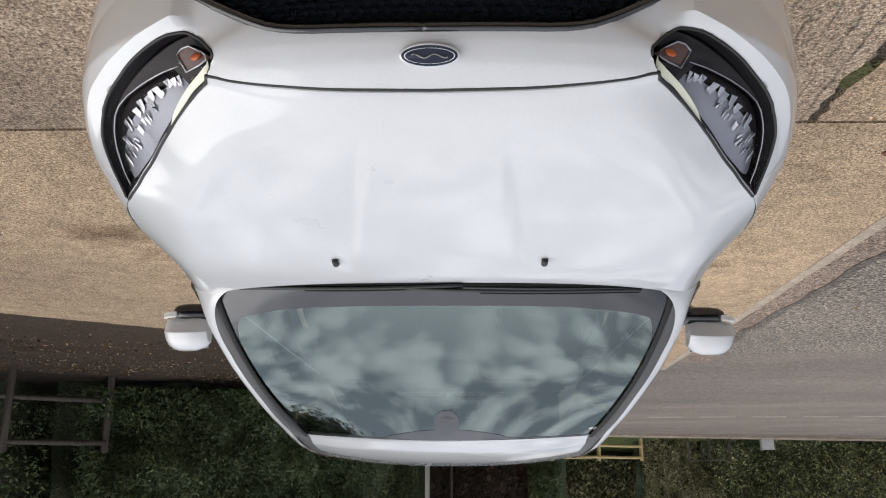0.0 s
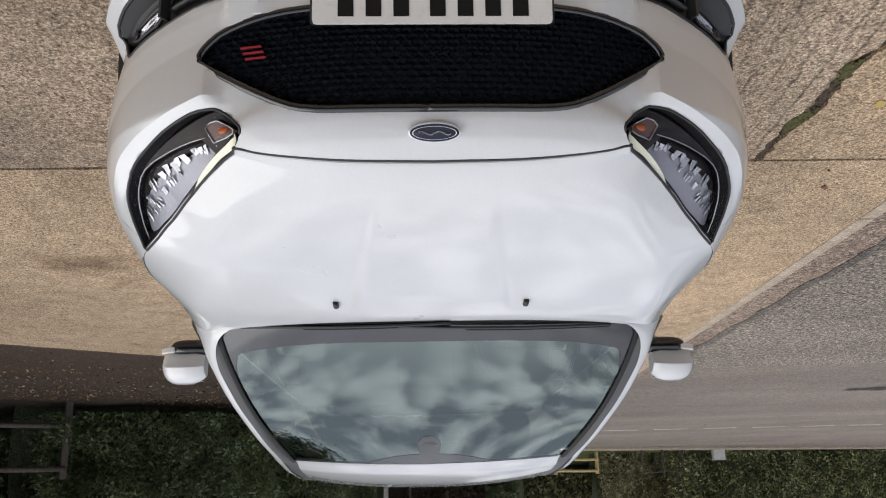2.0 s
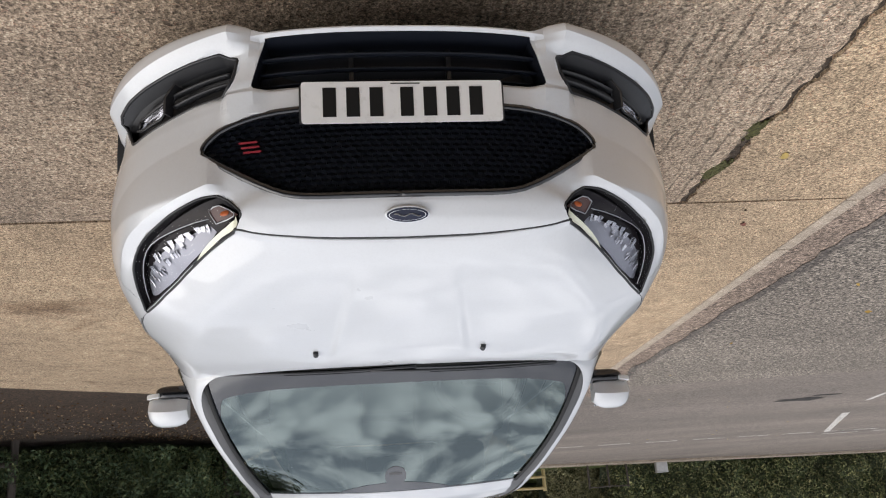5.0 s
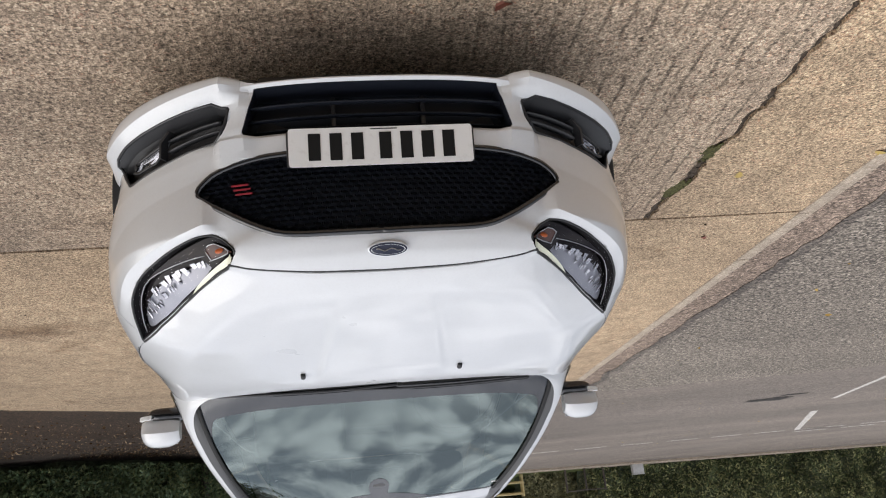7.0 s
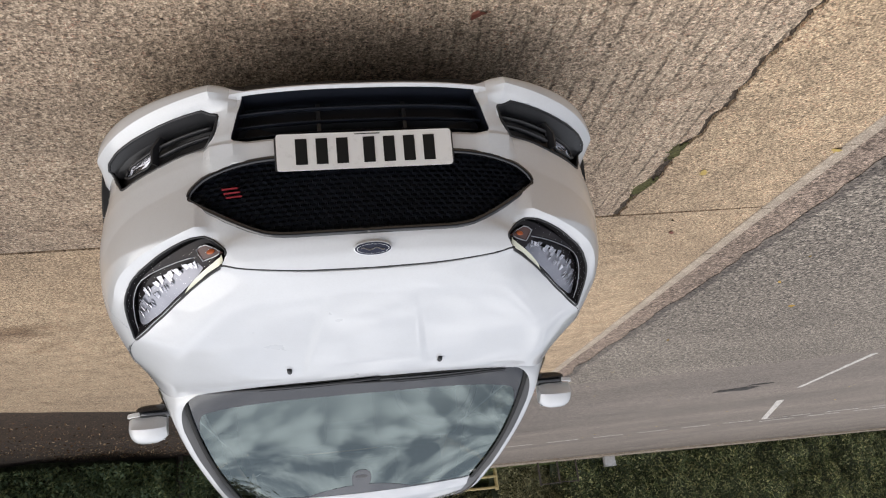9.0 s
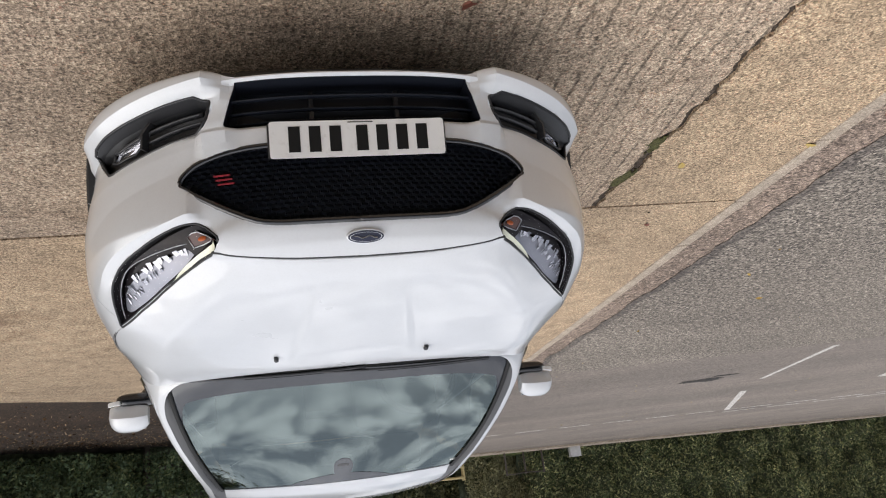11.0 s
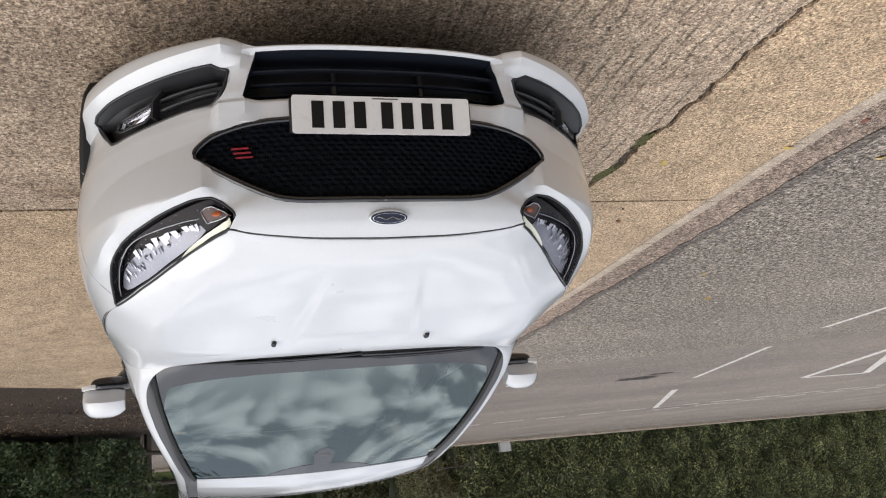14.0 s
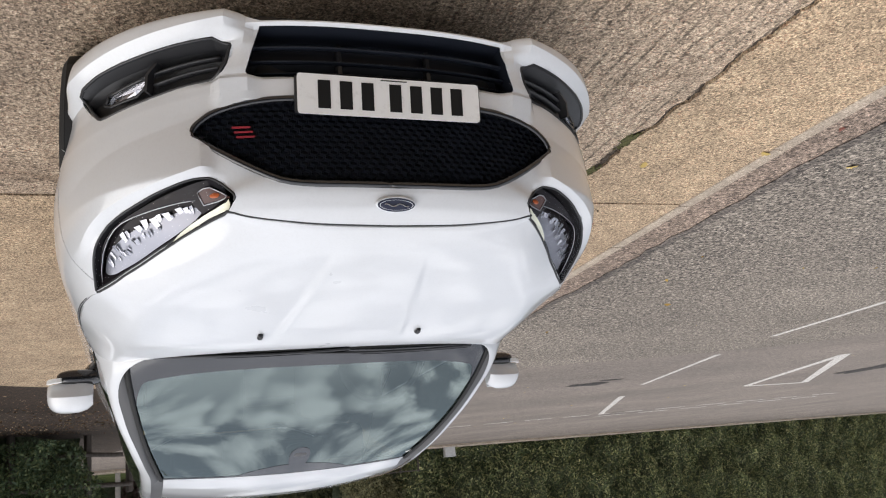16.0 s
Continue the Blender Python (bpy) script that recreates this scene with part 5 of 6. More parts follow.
# wheels
def wheel_set(x, y, side):
    bm = bmesh.new()
    prof = [(0.225, -0.105), (0.30, -0.115), (0.323, -0.10), (0.33, -0.05), (0.33, 0.05), (0.323, 0.10), (0.30, 0.115), (0.225, 0.105)]
    rows = [[bm.verts.new((w, r * math.cos(2 * math.pi * k / 48), r * math.sin(2 * math.pi * k / 48))) for k in range(48)] for r, w in prof]
    for r0, r1 in zip(rows, rows[1:]):
        for k in range(48):
            bm.faces.new((r0[k], r1[k], r1[(k + 1) % 48], r0[(k + 1) % 48]))
    bmesh.ops.recalc_face_normals(bm, faces=bm.faces)
    bmesh.ops.transform(bm, matrix=pose(x, y, 0.33), verts=bm.verts)
    tyre = part("wheel", bm, M_TYRE, car, "black tyre on a dark alloy rim")
    rim_bm = bmesh.new()
    for k in range(5):
        t = 2 * math.pi * k / 5
        tube_bm([(side * 0.09, 0.03 * math.cos(t), 0.03 * math.sin(t)), (side * 0.095, 0.13 * math.cos(t), 0.13 * math.sin(t)), (side * 0.085, 0.225 * math.cos(t), 0.225 * math.sin(t))], 0.028, 8, rim_bm, flat=0.6)
    tube_bm([(-0.1, 0, 0), (-0.02, 0, 0)], 0.222, 32, rim_bm)
    bmesh.ops.transform(rim_bm, matrix=pose(x, y, 0.33), verts=rim_bm.verts)
    part("rim", rim_bm, M_SATIN, tyre, "alloy rim")


for side in (1, -1):
    for y in (0.87, 3.52):
        wheel_set(side * 0.764, y, side)
        liner = bmesh.new()
        rows = [[liner.verts.new((side * w, y + 0.372 * math.cos(t), 0.32 + 0.372 * math.sin(t))) for t in linspace(-0.4, math.pi + 0.4, 25)] for w in (0.58, 0.858)]
        for k in range(24):
            liner.faces.new((rows[0][k], rows[0][k + 1], rows[1][k + 1], rows[1][k]))
        part("arch_liner", liner, M_RUBBER, car)


# ---- ground, road and markings ----
def slab_bm(points, top, depth=0.09, bevel=0.0):
    """A flat slab over an outline given anticlockwise."""
    bm = bmesh.new()
    n = len(points)
    hi = [bm.verts.new((x, y, top)) for x, y in points]
    lo = [bm.verts.new((x, y, top - depth)) for x, y in points]
    verts, _, tris, source, _, _ = mathutils.geometry.delaunay_2d_cdt([Vector(p) for p in points], [], [list(range(n))], 1, 1e-7)
    for tri in tris:
        bm.faces.new([hi[source[k][0]] if source[k] else bm.verts.new((verts[k].x, verts[k].y, top)) for k in tri])
    for i in range(n):
        bm.faces.new((hi[(i + 1) % n], hi[i], lo[i], lo[(i + 1) % n]))
    bm.normal_update()
    return bm


def setting(name, bm, mat, label, category, smooth=False):
    return tagged(place(name, bm, mat, None, label, smooth), category=category, kind="structure")


setting("ground", grid_bm(lambda x, y: Vector((x, y, -0.075)), linspace(-1500, 1500, 9), linspace(-1500, 1500, 9)), M_GRASS, "flat grassy ground reaching the horizon", "ground")


def wander(y, seed, amp):
    return amp * (noise.noise((y * 1.7, seed, 0.0)) + 0.6 * noise.noise((y * 6.1, seed, 4.0)) + 0.45 * noise.noise((y * 19.0, seed, 8.0)) + 0.3 * noise.noise((y * 47.0, seed, 2.0)))


def end_y(x):
    """Where the concrete ends, on a slant."""
    return 6.56 - 0.72 * (x - 4.36)


JOINT_Y = 2.16


def kerb_x(y):
    """The middle of the kerb: straight along the parking place, then bending away."""
    return -2.622 - 0.055 * 0.35 * math.log(1 + math.exp(min((y - 1.3) / 0.35, 60.0)))


def beside_kerb(offset, y0, y1, n=60):
    return [(kerb_x(y) + offset, y) for y in linspace(y0, y1, n)]


crack_ys = linspace(JOINT_Y - 0.014, -9.0, 420)
def crack_mid(y): return -1.655 + wander(y, 3.0, 0.05)
def crack_half(y): return (0.58 + 0.24 * step(0.6, 1.3, y)) * (0.020 + 0.018 * max(0.0, noise.noise((y * 2.3, 11.0, 0)) + 0.25) + abs(wander(y, 7.0, 0.008)) + 0.02 * math.exp(-((y - 1.22) / 0.07) ** 2) + 0.022 * math.exp(-((y - 1.72) / 0.09) ** 2))
grooved = [(crack_mid(y) + crack_half(y), y) for y in crack_ys] + [(14.0, -9.0), (14.0, end_y(14.0)), ((4.36 + (6.56 - JOINT_Y + 0.011) / 0.72), JOINT_Y - 0.014)]
setting("pavement_grooved", slab_bm(grooved, 0.0), M_SLAB, "worn concrete slab with brushed grooves and exposed stones", "pavement")
strip = [(crack_mid(y) - crack_half(y) + wander(y, 21.0, 0.006), y) for y in reversed(crack_ys)] + beside_kerb(0.057, JOINT_Y - 0.014, -9.0)
setting("pavement_edge", slab_bm(strip, 0.002), M_SLAB_PALE, "sandy concrete edge slab beside a ragged crack", "pavement")
far = [(x, JOINT_Y + 0.011 + wander(x, 31.0, 0.009)) for x in linspace(kerb_x(JOINT_Y) + 0.06, 10.3, 200)] + [(x, end_y(x) + wander(x, 33.0, 0.05)) for x in linspace(10.3, kerb_x(11.7) + 0.06, 120)] + beside_kerb(0.057, 11.7, JOINT_Y + 0.02, 40)
setting("pavement_far", slab_bm(far, 0.001), M_SLAB_PALE, "sandy concrete slab with faint stains", "pavement")
setting("crack_fill", slab_bm([(-1.9, -9.0), (-1.4, -9.0), (-1.4, 2.3), (-1.9, 2.3)], -0.015, 0.04), M_DIRT, "brown soil packed into the slab crack", "ground")
setting("joint_fill", slab_bm([(-2.6, 2.13), (11.0, 2.13), (11.0, 2.19), (-2.6, 2.19)], -0.06, 0.03), M_SOIL, "dirt in the straight slab joint", "ground")
def clumps(n, place_y, spread, sizes, top):
    """Small uneven lumps strewn along the crack."""
    bm = bmesh.new()
    for i in range(n):
        y = place_y()
        x = crack_mid(y) + random.gauss(0, crack_half(y) * spread)
        r = random.uniform(*sizes)
        for v in bmesh.ops.create_icosphere(bm, subdivisions=1, radius=r)["verts"]:
            v.co = Vector((x + v.co.x * random.uniform(1.0, 1.8), y + v.co.y * random.uniform(1.0, 1.7), top - r * 0.5 + v.co.z * 0.8))
    return bm


moss = clumps(330, lambda: random.choice((random.gauss(1.245, 0.035), random.gauss(1.285, 0.03), random.gauss(1.72, 0.04), random.gauss(1.66, 0.03), random.gauss(1.76, 0.03))), 0.62, (0.004, 0.010), 0.000)
tagged(place("moss", moss, M_MOSS, None, "low clumps of green moss along the crack"), category="moss", kind="stuff")
tagged(place("soil_crumbs", clumps(420, lambda: random.uniform(-0.4, 2.15), 0.6, (0.002, 0.008), -0.011), M_DIRT, None, "loose brown soil crumbs lying in the crack"), category="soil", kind="stuff")

setting("kerb_joint", slab_bm(beside_kerb(0.075, -9, 11.4) + beside_kerb(-0.12, 11.4, -9), -0.045, 0.03), M_SOIL, "dark dirt in the joints beside the kerb", "ground")
setting("gutter", slab_bm(beside_kerb(-0.066, -40, 10.6, 120) + beside_kerb(-0.50, 10.6, -40, 120), -0.010), M_GUTTER, "gritty brown gutter strip along the kerb", "road")
meet = [(-3.4, 9.75), (-5.3, 9.6), (-7.2, 9.46), (-8.6, 9.1), (-9.72, 8.9), (-10.9, 8.05), (-13.0, 5.5), (-15.5, 0.0)]
worn_edge = [(kerb_x(y) - 0.345 + 0.07 * step(3.5, 7.5, y) + wander(y, 51.0, 0.07), y) for y in linspace(-40, 9.7, 300)]
setting("road_side", slab_bm([(-15.5, -40)] + worn_edge + meet[1:], -0.006, 0.06), M_ROAD, "coarse grey chipped asphalt side road", "road")


# ragged strip, darker than the asphalt, along the side road's edge
edge_band = worn_edge + [(x - 0.09 - 0.07 * noise.noise((y * 2.1, 77.0, 0.0)) - abs(wander(y, 71.0, 0.03)), y) for x, y in reversed(worn_edge)]
setting("road_edge", slab_bm(edge_band, -0.004, 0.03), M_EDGE_DARK, "ragged darker edge of the side road", "road")


def far_kerb(x):
    return 31.5 - 0.42 * (x + 5)


setting("road_main", slab_bm([(-110, -40), (-15.4, -40), (-15.4, 0.0), (-12.9, 5.4), (-10.8, 7.95), (-2.9, 9.5), (-2.9, 11.56), (7, 22), (60, far_kerb(60)), (-110, far_kerb(-110))], -0.016, 0.05), M_ROAD_MAIN, "smooth greyish brown asphalt main road", "road")
setting("far_pavement", slab_bm([(-110, far_kerb(-110)), (60, far_kerb(60)), (60, far_kerb(60) + 1.6), (-110, far_kerb(-110) + 1.6)], 0.06, 0.12), M_KERB, "narrow concrete verge on the far side of the road", "pavement")


def stripe(a, b, width, base=-0.016):
    a, b = Vector((*a, 0)), Vector((*b, 0))
    d = (b - a).normalized()
    s = Vector((-d.y, d.x, 0)) * width / 2
    bm = bmesh.new()
    n = max(2, int((b - a).length / 0.12))
    rows = []
    for i in range(n + 1):
        p = a.lerp(b, i / n)
        j1, j2 = 1 + 0.18 * noise.noise(p * 6.0), 1 + 0.18 * noise.noise(p * 6.0 + Vector((9, 9, 0)))
        rows.append([bm.verts.new(p + s * j1 + Vector((0, 0, base + 0.004))), bm.verts.new(p - s * j2 + Vector((0, 0, base + 0.004)))])
    for r0, r1 in zip(rows, rows[1:]):
        bm.faces.new((r0[0], r0[1], r1[1], r1[0]))
    bm.normal_update()
    return bm


def marking(bm, label, group=""):
    return tagged(place("road_marking", bm, M_LINE, None, label, False), category="road marking", kind="structure", group=group)


for i in range(7):
    x = -5.4 - 1.47 * i
    marking(stripe((x, 22.6 - 0.04 * (x + 10)), (x - 1.0, 22.6 - 0.04 * (x + 9)), 0.14), "worn white dash on the main road", "dashes along the main road")
for i in range(6):
    x = -14.6 - 1.75 * i
    for dy in (0.0, 1.05):
        marking(stripe((x, 22.75 + dy), (x - 1.25, 22.78 + dy), 0.16), "worn white double dash at the give-way line", "double dashes at the junction")
marking(stripe((-14.25, 22.9), (-11.05, 16.4), 0.17), "thick white painted bar across the junction")
marking(stripe((-9.94, 13.77), (-8.72, 9.58), 0.11), "thin white centre line of the side road")
marking(stripe((-8.36, 7.85), (-8.05, 4.6), 0.11, -0.006), "thin white centre line of the side road")
for k, (a, b) in enumerate((((-14.9, 16.3), (-12.76, 10.74)), ((-12.76, 10.74), (-17.3, 16.7)), ((-17.3, 16.7), (-14.9, 16.3)))):
    marking(stripe(a, b, 0.22, -0.016 + 0.003 * k), "white stroke of a give-way triangle", "give-way triangle")


def blot(cx, cy, rx, ry, top, seed):
    pts = []
    for k in range(48):
        t = 2 * math.pi * k / 48
        r = 1 + 0.5 * noise.noise((math.cos(t) * 1.5 + seed, math.sin(t) * 1.5, 0)) + 0.25 * noise.noise((math.cos(t) * 5 + seed, math.sin(t) * 5, 3))
        pts.append((cx + rx * r * math.cos(t), cy + ry * r * math.sin(t)))
    return slab_bm(pts, top, 0.002)


setting("road_patch_near", blot(-8.1, 12.9, 0.46, 0.26, -0.011, 1.0), M_PATCH, "dark tar repair patch in the road", "road patch")
setting("road_patch_thin", blot(-8.3, 12.35, 0.34, 0.10, -0.012, 3.0), M_PATCH, "thin dark tar streak beside a repair patch", "road patch")
setting("road_patch_far", blot(-17.0, 14.1, 0.5, 1.1, -0.011, 5.0), M_PATCH, "dark tar repair patch in the road", "road patch")

ALONG, ACROSS = Vector((-0.812, 0.584, 0)), Vector((0.584, 0.812, 0))


def verge(s, d, z=0.0):
    """A place by its way along the slanting end of the concrete and its distance across."""
    return ALONG * s + ACROSS * d + Vector((0, 0, z))


def band(s0, s1, d0, d1, top, depth, wob=0.0):
    pts = [verge(s, d0 + wander(s, 61.0, wob))[:2] for s in linspace(s0, s1, 60)][::-1] + [verge(s, d1)[:2] for s in (s0, s1)]
    return slab_bm(pts, top, depth)


setting("old_road", band(-14, 9.5, 7.7, 11.2, -0.020, 0.05), M_DARKROAD, "dark damp old asphalt strewn with leaves", "road")
setting("soil", grid_bm(lambda s, d: verge(s, d, -0.045 + 0.10 * step(9.6, 12.4, d) + 0.03 * noise.noise((s * 0.9, d * 0.9, 1.0))), linspace(-16, 10.5, 90), linspace(9.2, 24, 50)), M_SOIL, "dark bare soil under the hedge", "ground", True)


# ---- leaves ----
def leaves_mesh(name, centres, size, spread=0.35, lying=False):
    """One leaf-shaped blade at each centre."""
    n = len(centres)
    rng = np.random.default_rng(len(name) * 7 + n)
    c = np.asarray(centres, float)
    a = rng.normal(size=(n, 3))
    if lying:
        a[:, 2] *= 0.25
    a /= np.linalg.norm(a, axis=1, keepdims=True)
    b = np.cross(a, rng.normal(size=(n, 3)) * ((0.25, 0.25, 1) if lying else (1, 1, 1)))
    b /= np.linalg.norm(b, axis=1, keepdims=True)
    k = np.cross(a, b)
    s = size * (1 + spread * rng.normal(size=(n, 1))).clip(0.4, 2.0)
    verts = np.stack([c - a * s, c + b * s * 0.42 - k * s * 0.08 - a * s * 0.1, c + a * s, c - b * s * 0.42 - k * s * 0.08 - a * s * 0.1], 1).reshape(-1, 3)
    me = bpy.data.meshes.new(name)
    me.from_pydata(verts.tolist(), [], np.arange(4 * n).reshape(-1, 4).tolist())
    me.update()
    return me


rng = np.random.default_rng(5)


def hedge_points(n, s0, s1, h0, h1, front, depth, clump, amp):
    """Leaf places over the uneven face of a hedge: along, in, up."""
    s, h = rng.uniform(s0, s1, n), rng.uniform(h0, h1, n)
    out = []
    for a, b in zip(s, h):
        k = noise.noise((a * clump, b * clump, 1.3)) + 0.5 * noise.noise((a * clump * 2.7, b * clump * 2.7, 5.0))
        d = front + amp * (0.6 - k) + depth * rng.random() ** 2
        out.append((a, d, b))
    return out


def hedge(name, n, s0, s1, h0, h1, front, depth, clump, amp, size, mat, to_world, label, base=0.0):
    pts = [to_world(s, d, h + base) for s, d, h in hedge_points(n, s0, s1, h0, h1, front, depth, clump, amp)]
    thing = group_of(name, label=label, category="hedge")
    # solid sheet behind the leaves, its dark colour replacing the inner shade
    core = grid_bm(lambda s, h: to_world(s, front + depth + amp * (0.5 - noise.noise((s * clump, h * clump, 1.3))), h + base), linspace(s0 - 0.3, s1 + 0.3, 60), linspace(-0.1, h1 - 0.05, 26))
    part("hedge_backing", core, M_HEDGE_BACKING, thing, "solid dark backing sheet standing in for the hedge's shaded inside")
    tagged(place_mesh("foliage", leaves_mesh(name, [tuple(p) for p in pts], size), mat, thing, "dense small green leaves", False), kind="stuff")
    return thing


hedge("bush", 90000, 2.05, 7.15, 0.2, 4.2, 11.6, 0.9, 0.9, 0.8, 0.03, M_LEAF, verge, "dense dark green bush over bare soil")
hedge("hedge", 26000, -7.0, 2.9, 0.45, 4.2, 12.3, 1.2, 1.0, 0.9, 0.036, M_LEAF, verge, "thin straggling hedge behind a wooden rail fence")


def far_side(s, d, h):
    return Vector((-s, far_kerb(-s) + d, h))


hedge("far_hedge", 300000, 11.0, 95, 0.0, 8.5, 1.2, 0.8, 0.7, 0.9, 0.066, M_LEAF_FAR, far_side, "tall trimmed green hedge along the far side of the road", 0.06)
hedge("far_shrubs", 30000, -11.0, 12.0, 0.7, 6.0, 4.6, 1.0, 0.6, 0.9, 0.09, M_LEAF_BROWN, far_side, "brownish shrubs behind a lawn")
hedge("side_hedge", 26000, -9.5, -1.45, 0.0, 6.0, 2.3, 0.8, 0.6, 0.5, 0.06, M_LEAF, far_side, "dark green hedge across the main road")
hedge("beech_hedge", 16000, -0.95, 2.9, 0.0, 5.0, 2.6, 0.8, 0.7, 0.5, 0.06, M_LEAF_RED, far_side, "dark red-brown beech hedge across the main road")
hedge("shrub", 8000, 2.9, 4.3, 0.0, 4.5, 2.4, 0.8, 0.8, 0.6, 0.06, M_LEAF, far_side, "dark green shrub beside a lawn fence")
hedge("twiggy_shrub", 26000, 7.9, 11.6, 0.0, 5.5, 1.5, 0.8, 0.9, 0.7, 0.05, M_LEAF_BROWN, far_side, "brownish green twiggy shrub behind a guard rail")
# out of view: added behind the camera to dim horizon light on the bumper
hedge("near_hedge", 26000, -16, 14, 0.0, 5.5, 0.0, 1.2, 0.4, 1.2, 0.16, M_LEAF_TREE, lambda s, d, h: Vector((s, -8.6 - d, h)), "unseen dark hedge added behind the camera to block low sky light")
setting("lawn", grid_bm(lambda s, d: Vector((s, far_kerb(s) + d, 0.06 + 0.10 * (d - 1.5))), linspace(-11.2, 9, 12), linspace(1.5, 7, 8)), M_GRASS, "bright mown lawn bank", "lawn", True)


def rail_fence(name, posts, rails, h, mat, label, to_world, post=0.05, rail_r=0.04, over=0.0):
    thing = group_of(name, label=label, category="fence")
    for s, d in posts:
        base = to_world(s, d, 0)
        part("post", box_bm(-post, -post, -0.1, post, post, h, 0.012, m=Matrix.Translation(base) @ pose(0, 0, 0, 0, 0, -36)), mat, thing)
    for z in rails:
        (s0, d0), (s1, d1) = posts[0], posts[-1]
        pts = [to_world(s0 - over + (s1 - s0 + 2 * over) * t, d0 + (d1 - d0) * t - post - rail_r * 0.5, z + 0.012 * math.sin(t * 9)) for t in linspace(0, 1, 12)]
        part("rail", tube_bm(pts, rail_r, 8), mat, thing)
    return thing


rail_fence("rail_fence", [(-3.8, 12.3), (-2.2, 12.27), (-0.6, 12.23), (0.98, 12.28), (2.37, 12.36)], (0.42, 1.05), 1.2, M_WOOD, "weathered wooden post and rail fence before a hedge", verge)
rail_fence("rail_fence", [(5.9, 12.5), (7.3, 12.5), (8.15, 12.5)], (0.42, 0.95), 1.1, M_WOOD, "weathered wooden rail fence beyond the dark bush", verge)
rail_fence("lawn_fence", [(3.85, 1.75), (5.85, 1.75), (7.75, 1.75)], (0.40, 0.86), 1.0, M_CREAM, "cream painted two-rail fence before a lawn", far_side, 0.06, 0.055)
rail_fence("metal_rail", [(9.75, 1.0), (10.75, 1.0), (11.75, 1.0)], (0.98,), 1.05, M_WOOD, "thin dark guard rail beside the hedge", far_side, 0.035, 0.025)
cab = group_of("service_box", label="small pale grey service box by the hedge", category="service box")
cab.location = far_side(13.6, 0.9, 0.06)
part("body", box_bm(-0.26, -0.15, 0.0, 0.26, 0.15, 0.42, 0.015), M_GREYPAINT, cab)
part("lid", box_bm(-0.28, -0.17, 0.42, 0.28, 0.17, 0.46, 0.01), M_GREYPAINT, cab)
for p, r, h, mat, label in ((Vector((1.05, 29.9, -0.05)), 0.085, 8.0, M_GREYPAINT, "plain pale grey metal pole"), (Vector((0.17, 30.3, -0.05)), 0.04, 6.0, M_WOOD, "thin dark weathered post before a brown hedge")):
    tagged(place("pole", tube_bm([p, p + Vector((0, 0, h * 0.5)), p + Vector((0, 0, h))], r, 12), mat, None, label), category="pole")


# fallen leaves
def scatter(n, fn):
    return [fn() for _ in range(n)]


def litter_point():
    s, d = random.uniform(-7, 8.5), 7.75 + 4.6 * random.random() ** 0.4
    return tuple(verge(s, d, -0.012 + 0.055 * step(9.4, 12.4, d) + random.uniform(0, 0.02)))


tagged(place_mesh("leaf_litter", leaves_mesh("leaf_litter", scatter(17000, litter_point), 0.016, 0.45, True), M_FALLEN, None, "brown fallen leaves scattered below the hedge", False), category="fallen leaves", kind="stuff")
for x, y, turn in ((-1.921, 1.533, 20), (-2.567, 1.321, 75), (-3.34, 1.47, 130)):
    bm = bmesh.new()
    outline = [(0, -0.035), (0.018, -0.02), (0.012, -0.008), (0.028, 0.0), (0.014, 0.01), (0.016, 0.026), (0, 0.04), (-0.016, 0.024), (-0.013, 0.008), (-0.026, -0.002), (-0.012, -0.01), (-0.017, -0.022)]
    vs = [bm.verts.new((a, b, 0.004 + 0.010 * (abs(a) / 0.028) ** 1.5)) for a, b in outline]
    mid = bm.verts.new((0, 0, 0.003))
    for i in range(len(vs)):
        bm.faces.new((vs[i], vs[(i + 1) % len(vs)], mid))
    ob = tagged(place("fallen_leaf", bm, M_YELLOW, None, "small yellow autumn leaf lying on the ground", False), category="leaf", group="yellow leaves on the ground")
    ob.matrix_world = pose(x, y, 0.002 if x > -2.9 else -0.005, 3, 4, turn)
for n, (x, y, z) in enumerate(((-1.0, -0.55, 0.0), (-0.411, 0.058, 0.0), (-2.80, 1.0, -0.008), (-2.175, 2.54, 0.0))):
    bm = bmesh.new()
    vs = [bm.verts.new((0.03 * math.cos(t) * (1 + 0.3 * math.sin(3 * t)), 0.02 * math.sin(t), 0.004 + 0.006 * math.cos(2 * t))) for t in linspace(0, 2 * math.pi, 11)[:-1]]
    bm.faces.new(vs)
    ob = tagged(place("fallen_leaf", bm, M_REDLEAF, None, "red-brown dry leaf lying on the concrete", False), category="leaf")
    ob.matrix_world = pose(x, y, z, 0, 0, 40 * n)


# crumbs of leaf and bark on the concrete and the road
def crumb_point():
    x, y = random.choice(((random.uniform(-2.5, -1.7), random.uniform(-0.5, 5.0)), (random.uniform(1.0, 4.5), random.uniform(-1.5, 6.0)), (random.uniform(-2.0, 2.5), random.uniform(-1.5, 0.3))))
    return (x, y, 0.006)


tagged(place_mesh("leaf_crumbs", leaves_mesh("leaf_crumbs", scatter(150, crumb_point), 0.009, 0.5, True), M_CRUMB, None, "tiny dark crumbs of dry leaf on the concrete", False), category="debris", kind="stuff")


def road_point():
    y = random.uniform(1.0, 24.0)
    return (random.uniform(-16.0, kerb_x(min(y, 9.0)) - 0.1), y, 0.004)


tagged(place_mesh("road_leaves", leaves_mesh("road_leaves", scatter(110, road_point), 0.022, 0.5, True), M_YELLOW, None, "small yellow leaves scattered over the road", False), category="fallen leaves", kind="stuff")


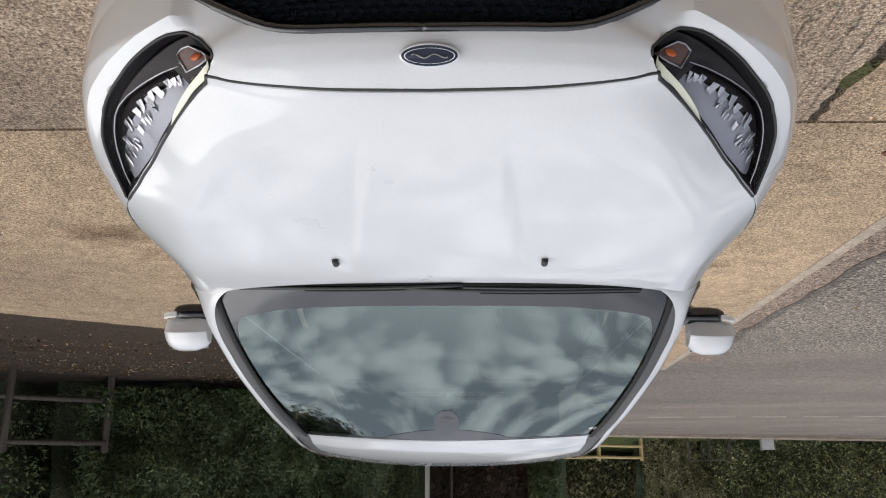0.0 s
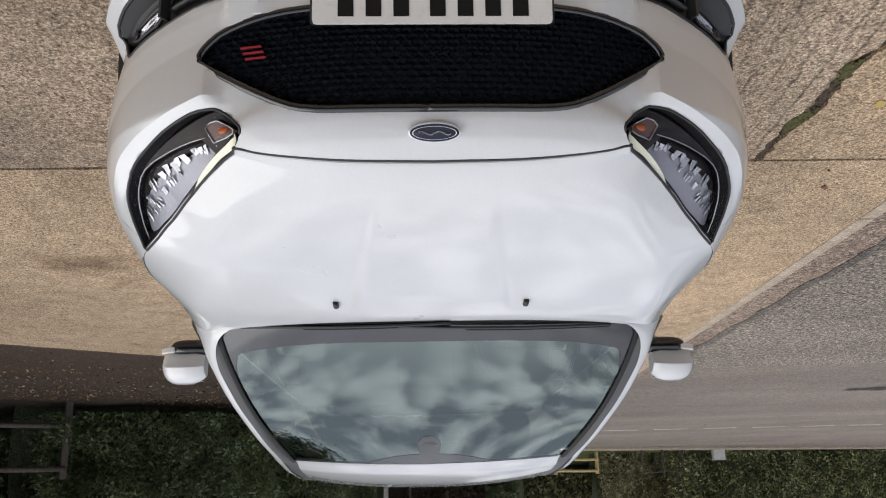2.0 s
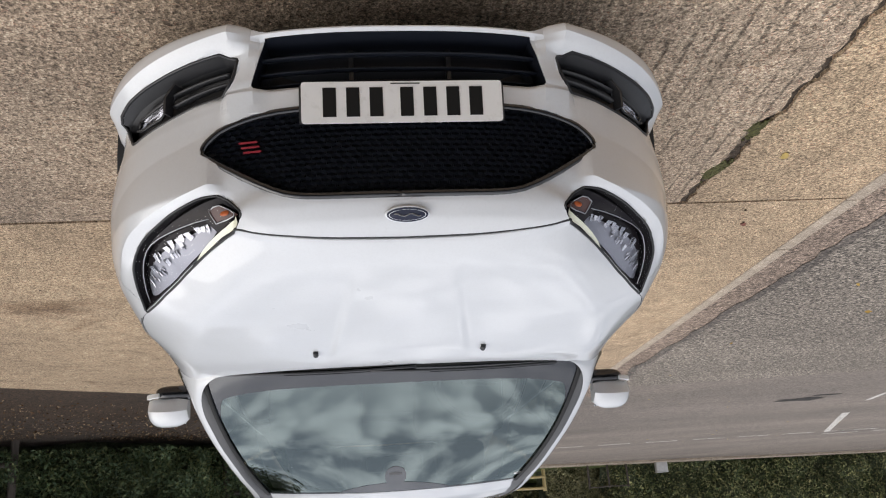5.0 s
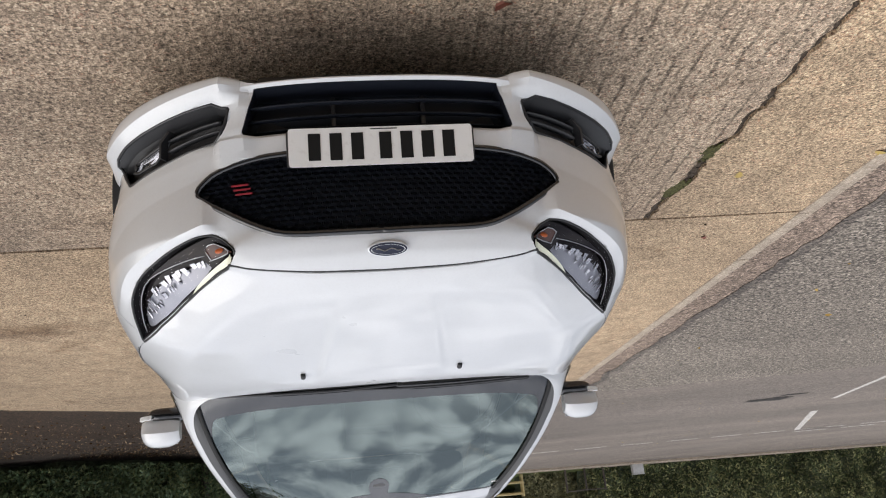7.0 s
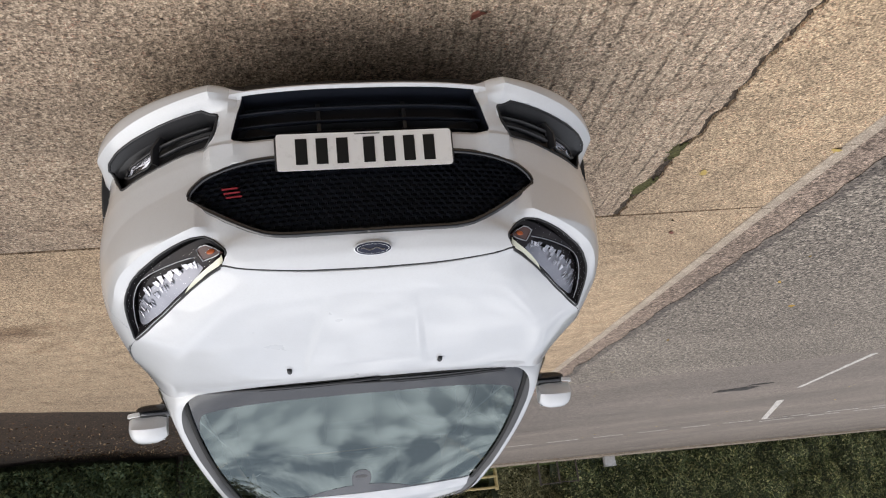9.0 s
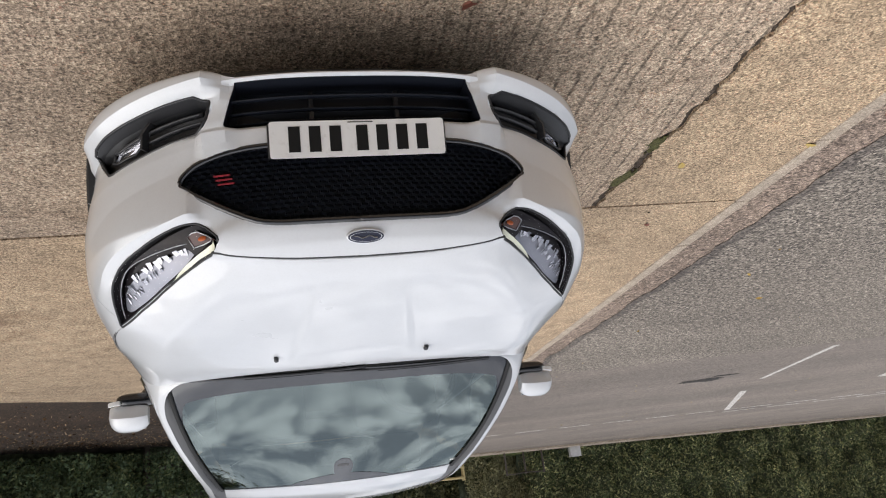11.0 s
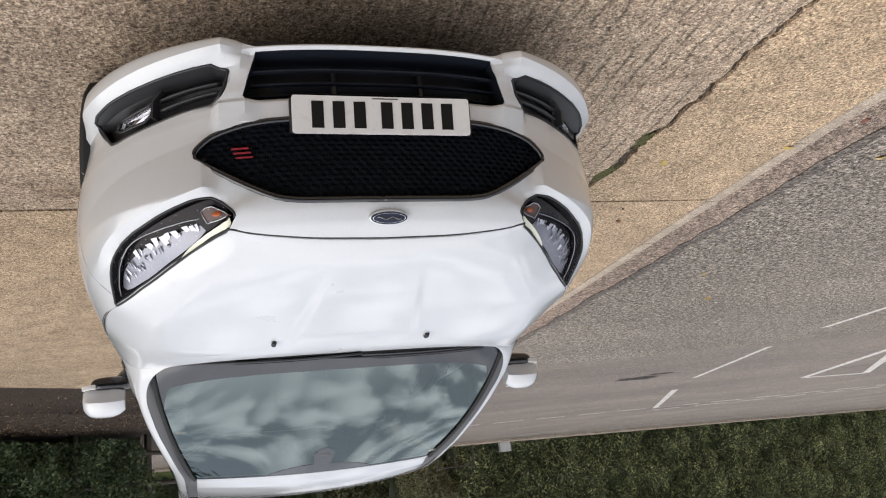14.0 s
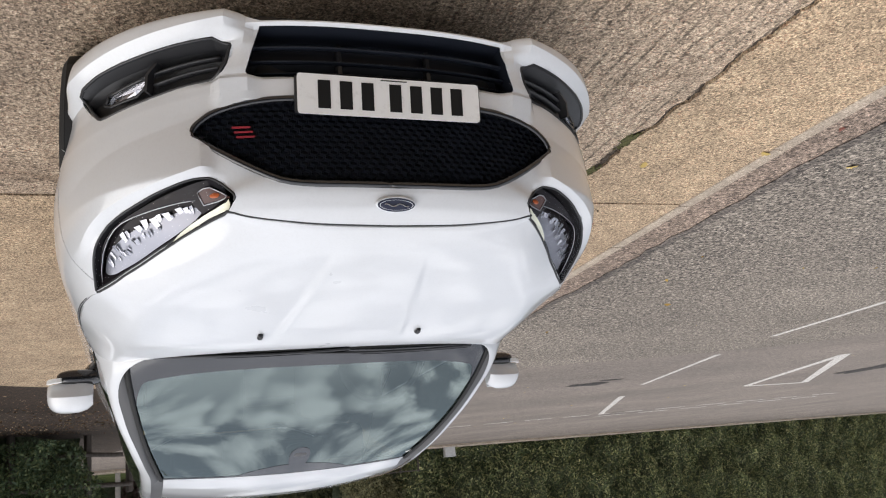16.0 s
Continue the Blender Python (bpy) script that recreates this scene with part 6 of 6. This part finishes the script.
# trees behind the hedge
def tree(name, x, y, h, r, n, seed, leaf=0.16):
    rnd = random.Random(seed)
    thing = group_of(name, Matrix.Translation((x, y, 0)), label="tall broadleaf tree in leaf behind the hedge", category="tree")
    bm = bmesh.new()
    tube_bm([(0, 0, -0.1), (0.1, 0.05, h * 0.2), (0.05, -0.1, h * 0.45), (0.2, 0.1, h * 0.8)], 0.2, 10, bm, taper=0.05)
    tips = []
    for k in range(11):
        z0 = h * rnd.uniform(0.22, 0.7)
        a, l = rnd.uniform(0, 6.28), r * rnd.uniform(0.55, 1.0)
        e = Vector((math.cos(a) * l, math.sin(a) * l, z0 + l * rnd.uniform(0.35, 0.9)))
        tube_bm([(0.06, 0, z0), (e.x * 0.5, e.y * 0.5, z0 + (e.z - z0) * 0.6), e], 0.08, 7, bm, taper=0.02)
        tips += [e, Vector((e.x * 0.55, e.y * 0.55, z0 + (e.z - z0) * 0.65))]
    tips += [Vector((0, 0, h * 0.9)), Vector((0.3, 0.2, h))]
    part("trunk", bm, M_BARK, thing, "dark grooved trunk and limbs")
    pts = []
    for _ in range(n):
        t = rnd.choice(tips)
        pts.append((t.x + rnd.gauss(0, r * 0.24), t.y + rnd.gauss(0, r * 0.24), max(t.z + rnd.gauss(0, r * 0.2), h * 0.2)))
    tagged(place_mesh("crown", leaves_mesh(name, pts, leaf), M_LEAF_TREE, thing, "loose green crown", False), kind="stuff")
    return thing


for i, (x, y, h, r) in enumerate(((4.2, 15.6, 10.1, 2.9), (8.8, 13.2, 7.6, 3.0), (12.2, 10.6, 7.0, 3.0), (2.4, 33.5, 15.0, 4.6), (14.8, 7.6, 6.5, 2.8))):
    tree("tree", x, y, h, r, 70000 if i == 0 else 36000, 40 + i, 0.085 if i == 0 else 0.16)


# kerb stones last
kerb = group_of("kerb", label="row of flush pale concrete kerb stones", category="kerb", kind="structure")
stone = box_bm(-0.049, -0.453, -0.12, 0.049, 0.453, 0.003, 0.006)
stone_mesh = bpy.data.meshes.new("kerb_stone")
stone.to_mesh(stone_mesh)
stone.free()
stone_mesh.materials.append(M_KERB)
for i in range(22):
    ob = new("kerb_stone", stone_mesh)
    ob.parent = kerb
    y = -8.81 + 0.917 * (i + 0.5)
    ob.matrix_local = pose(kerb_x(y) + random.uniform(-0.003, 0.003), y, random.uniform(-0.002, 0.003), 0, 0, math.degrees(math.atan2(kerb_x(y - 0.4) - kerb_x(y + 0.4), 0.8)) + random.uniform(-0.15, 0.15))
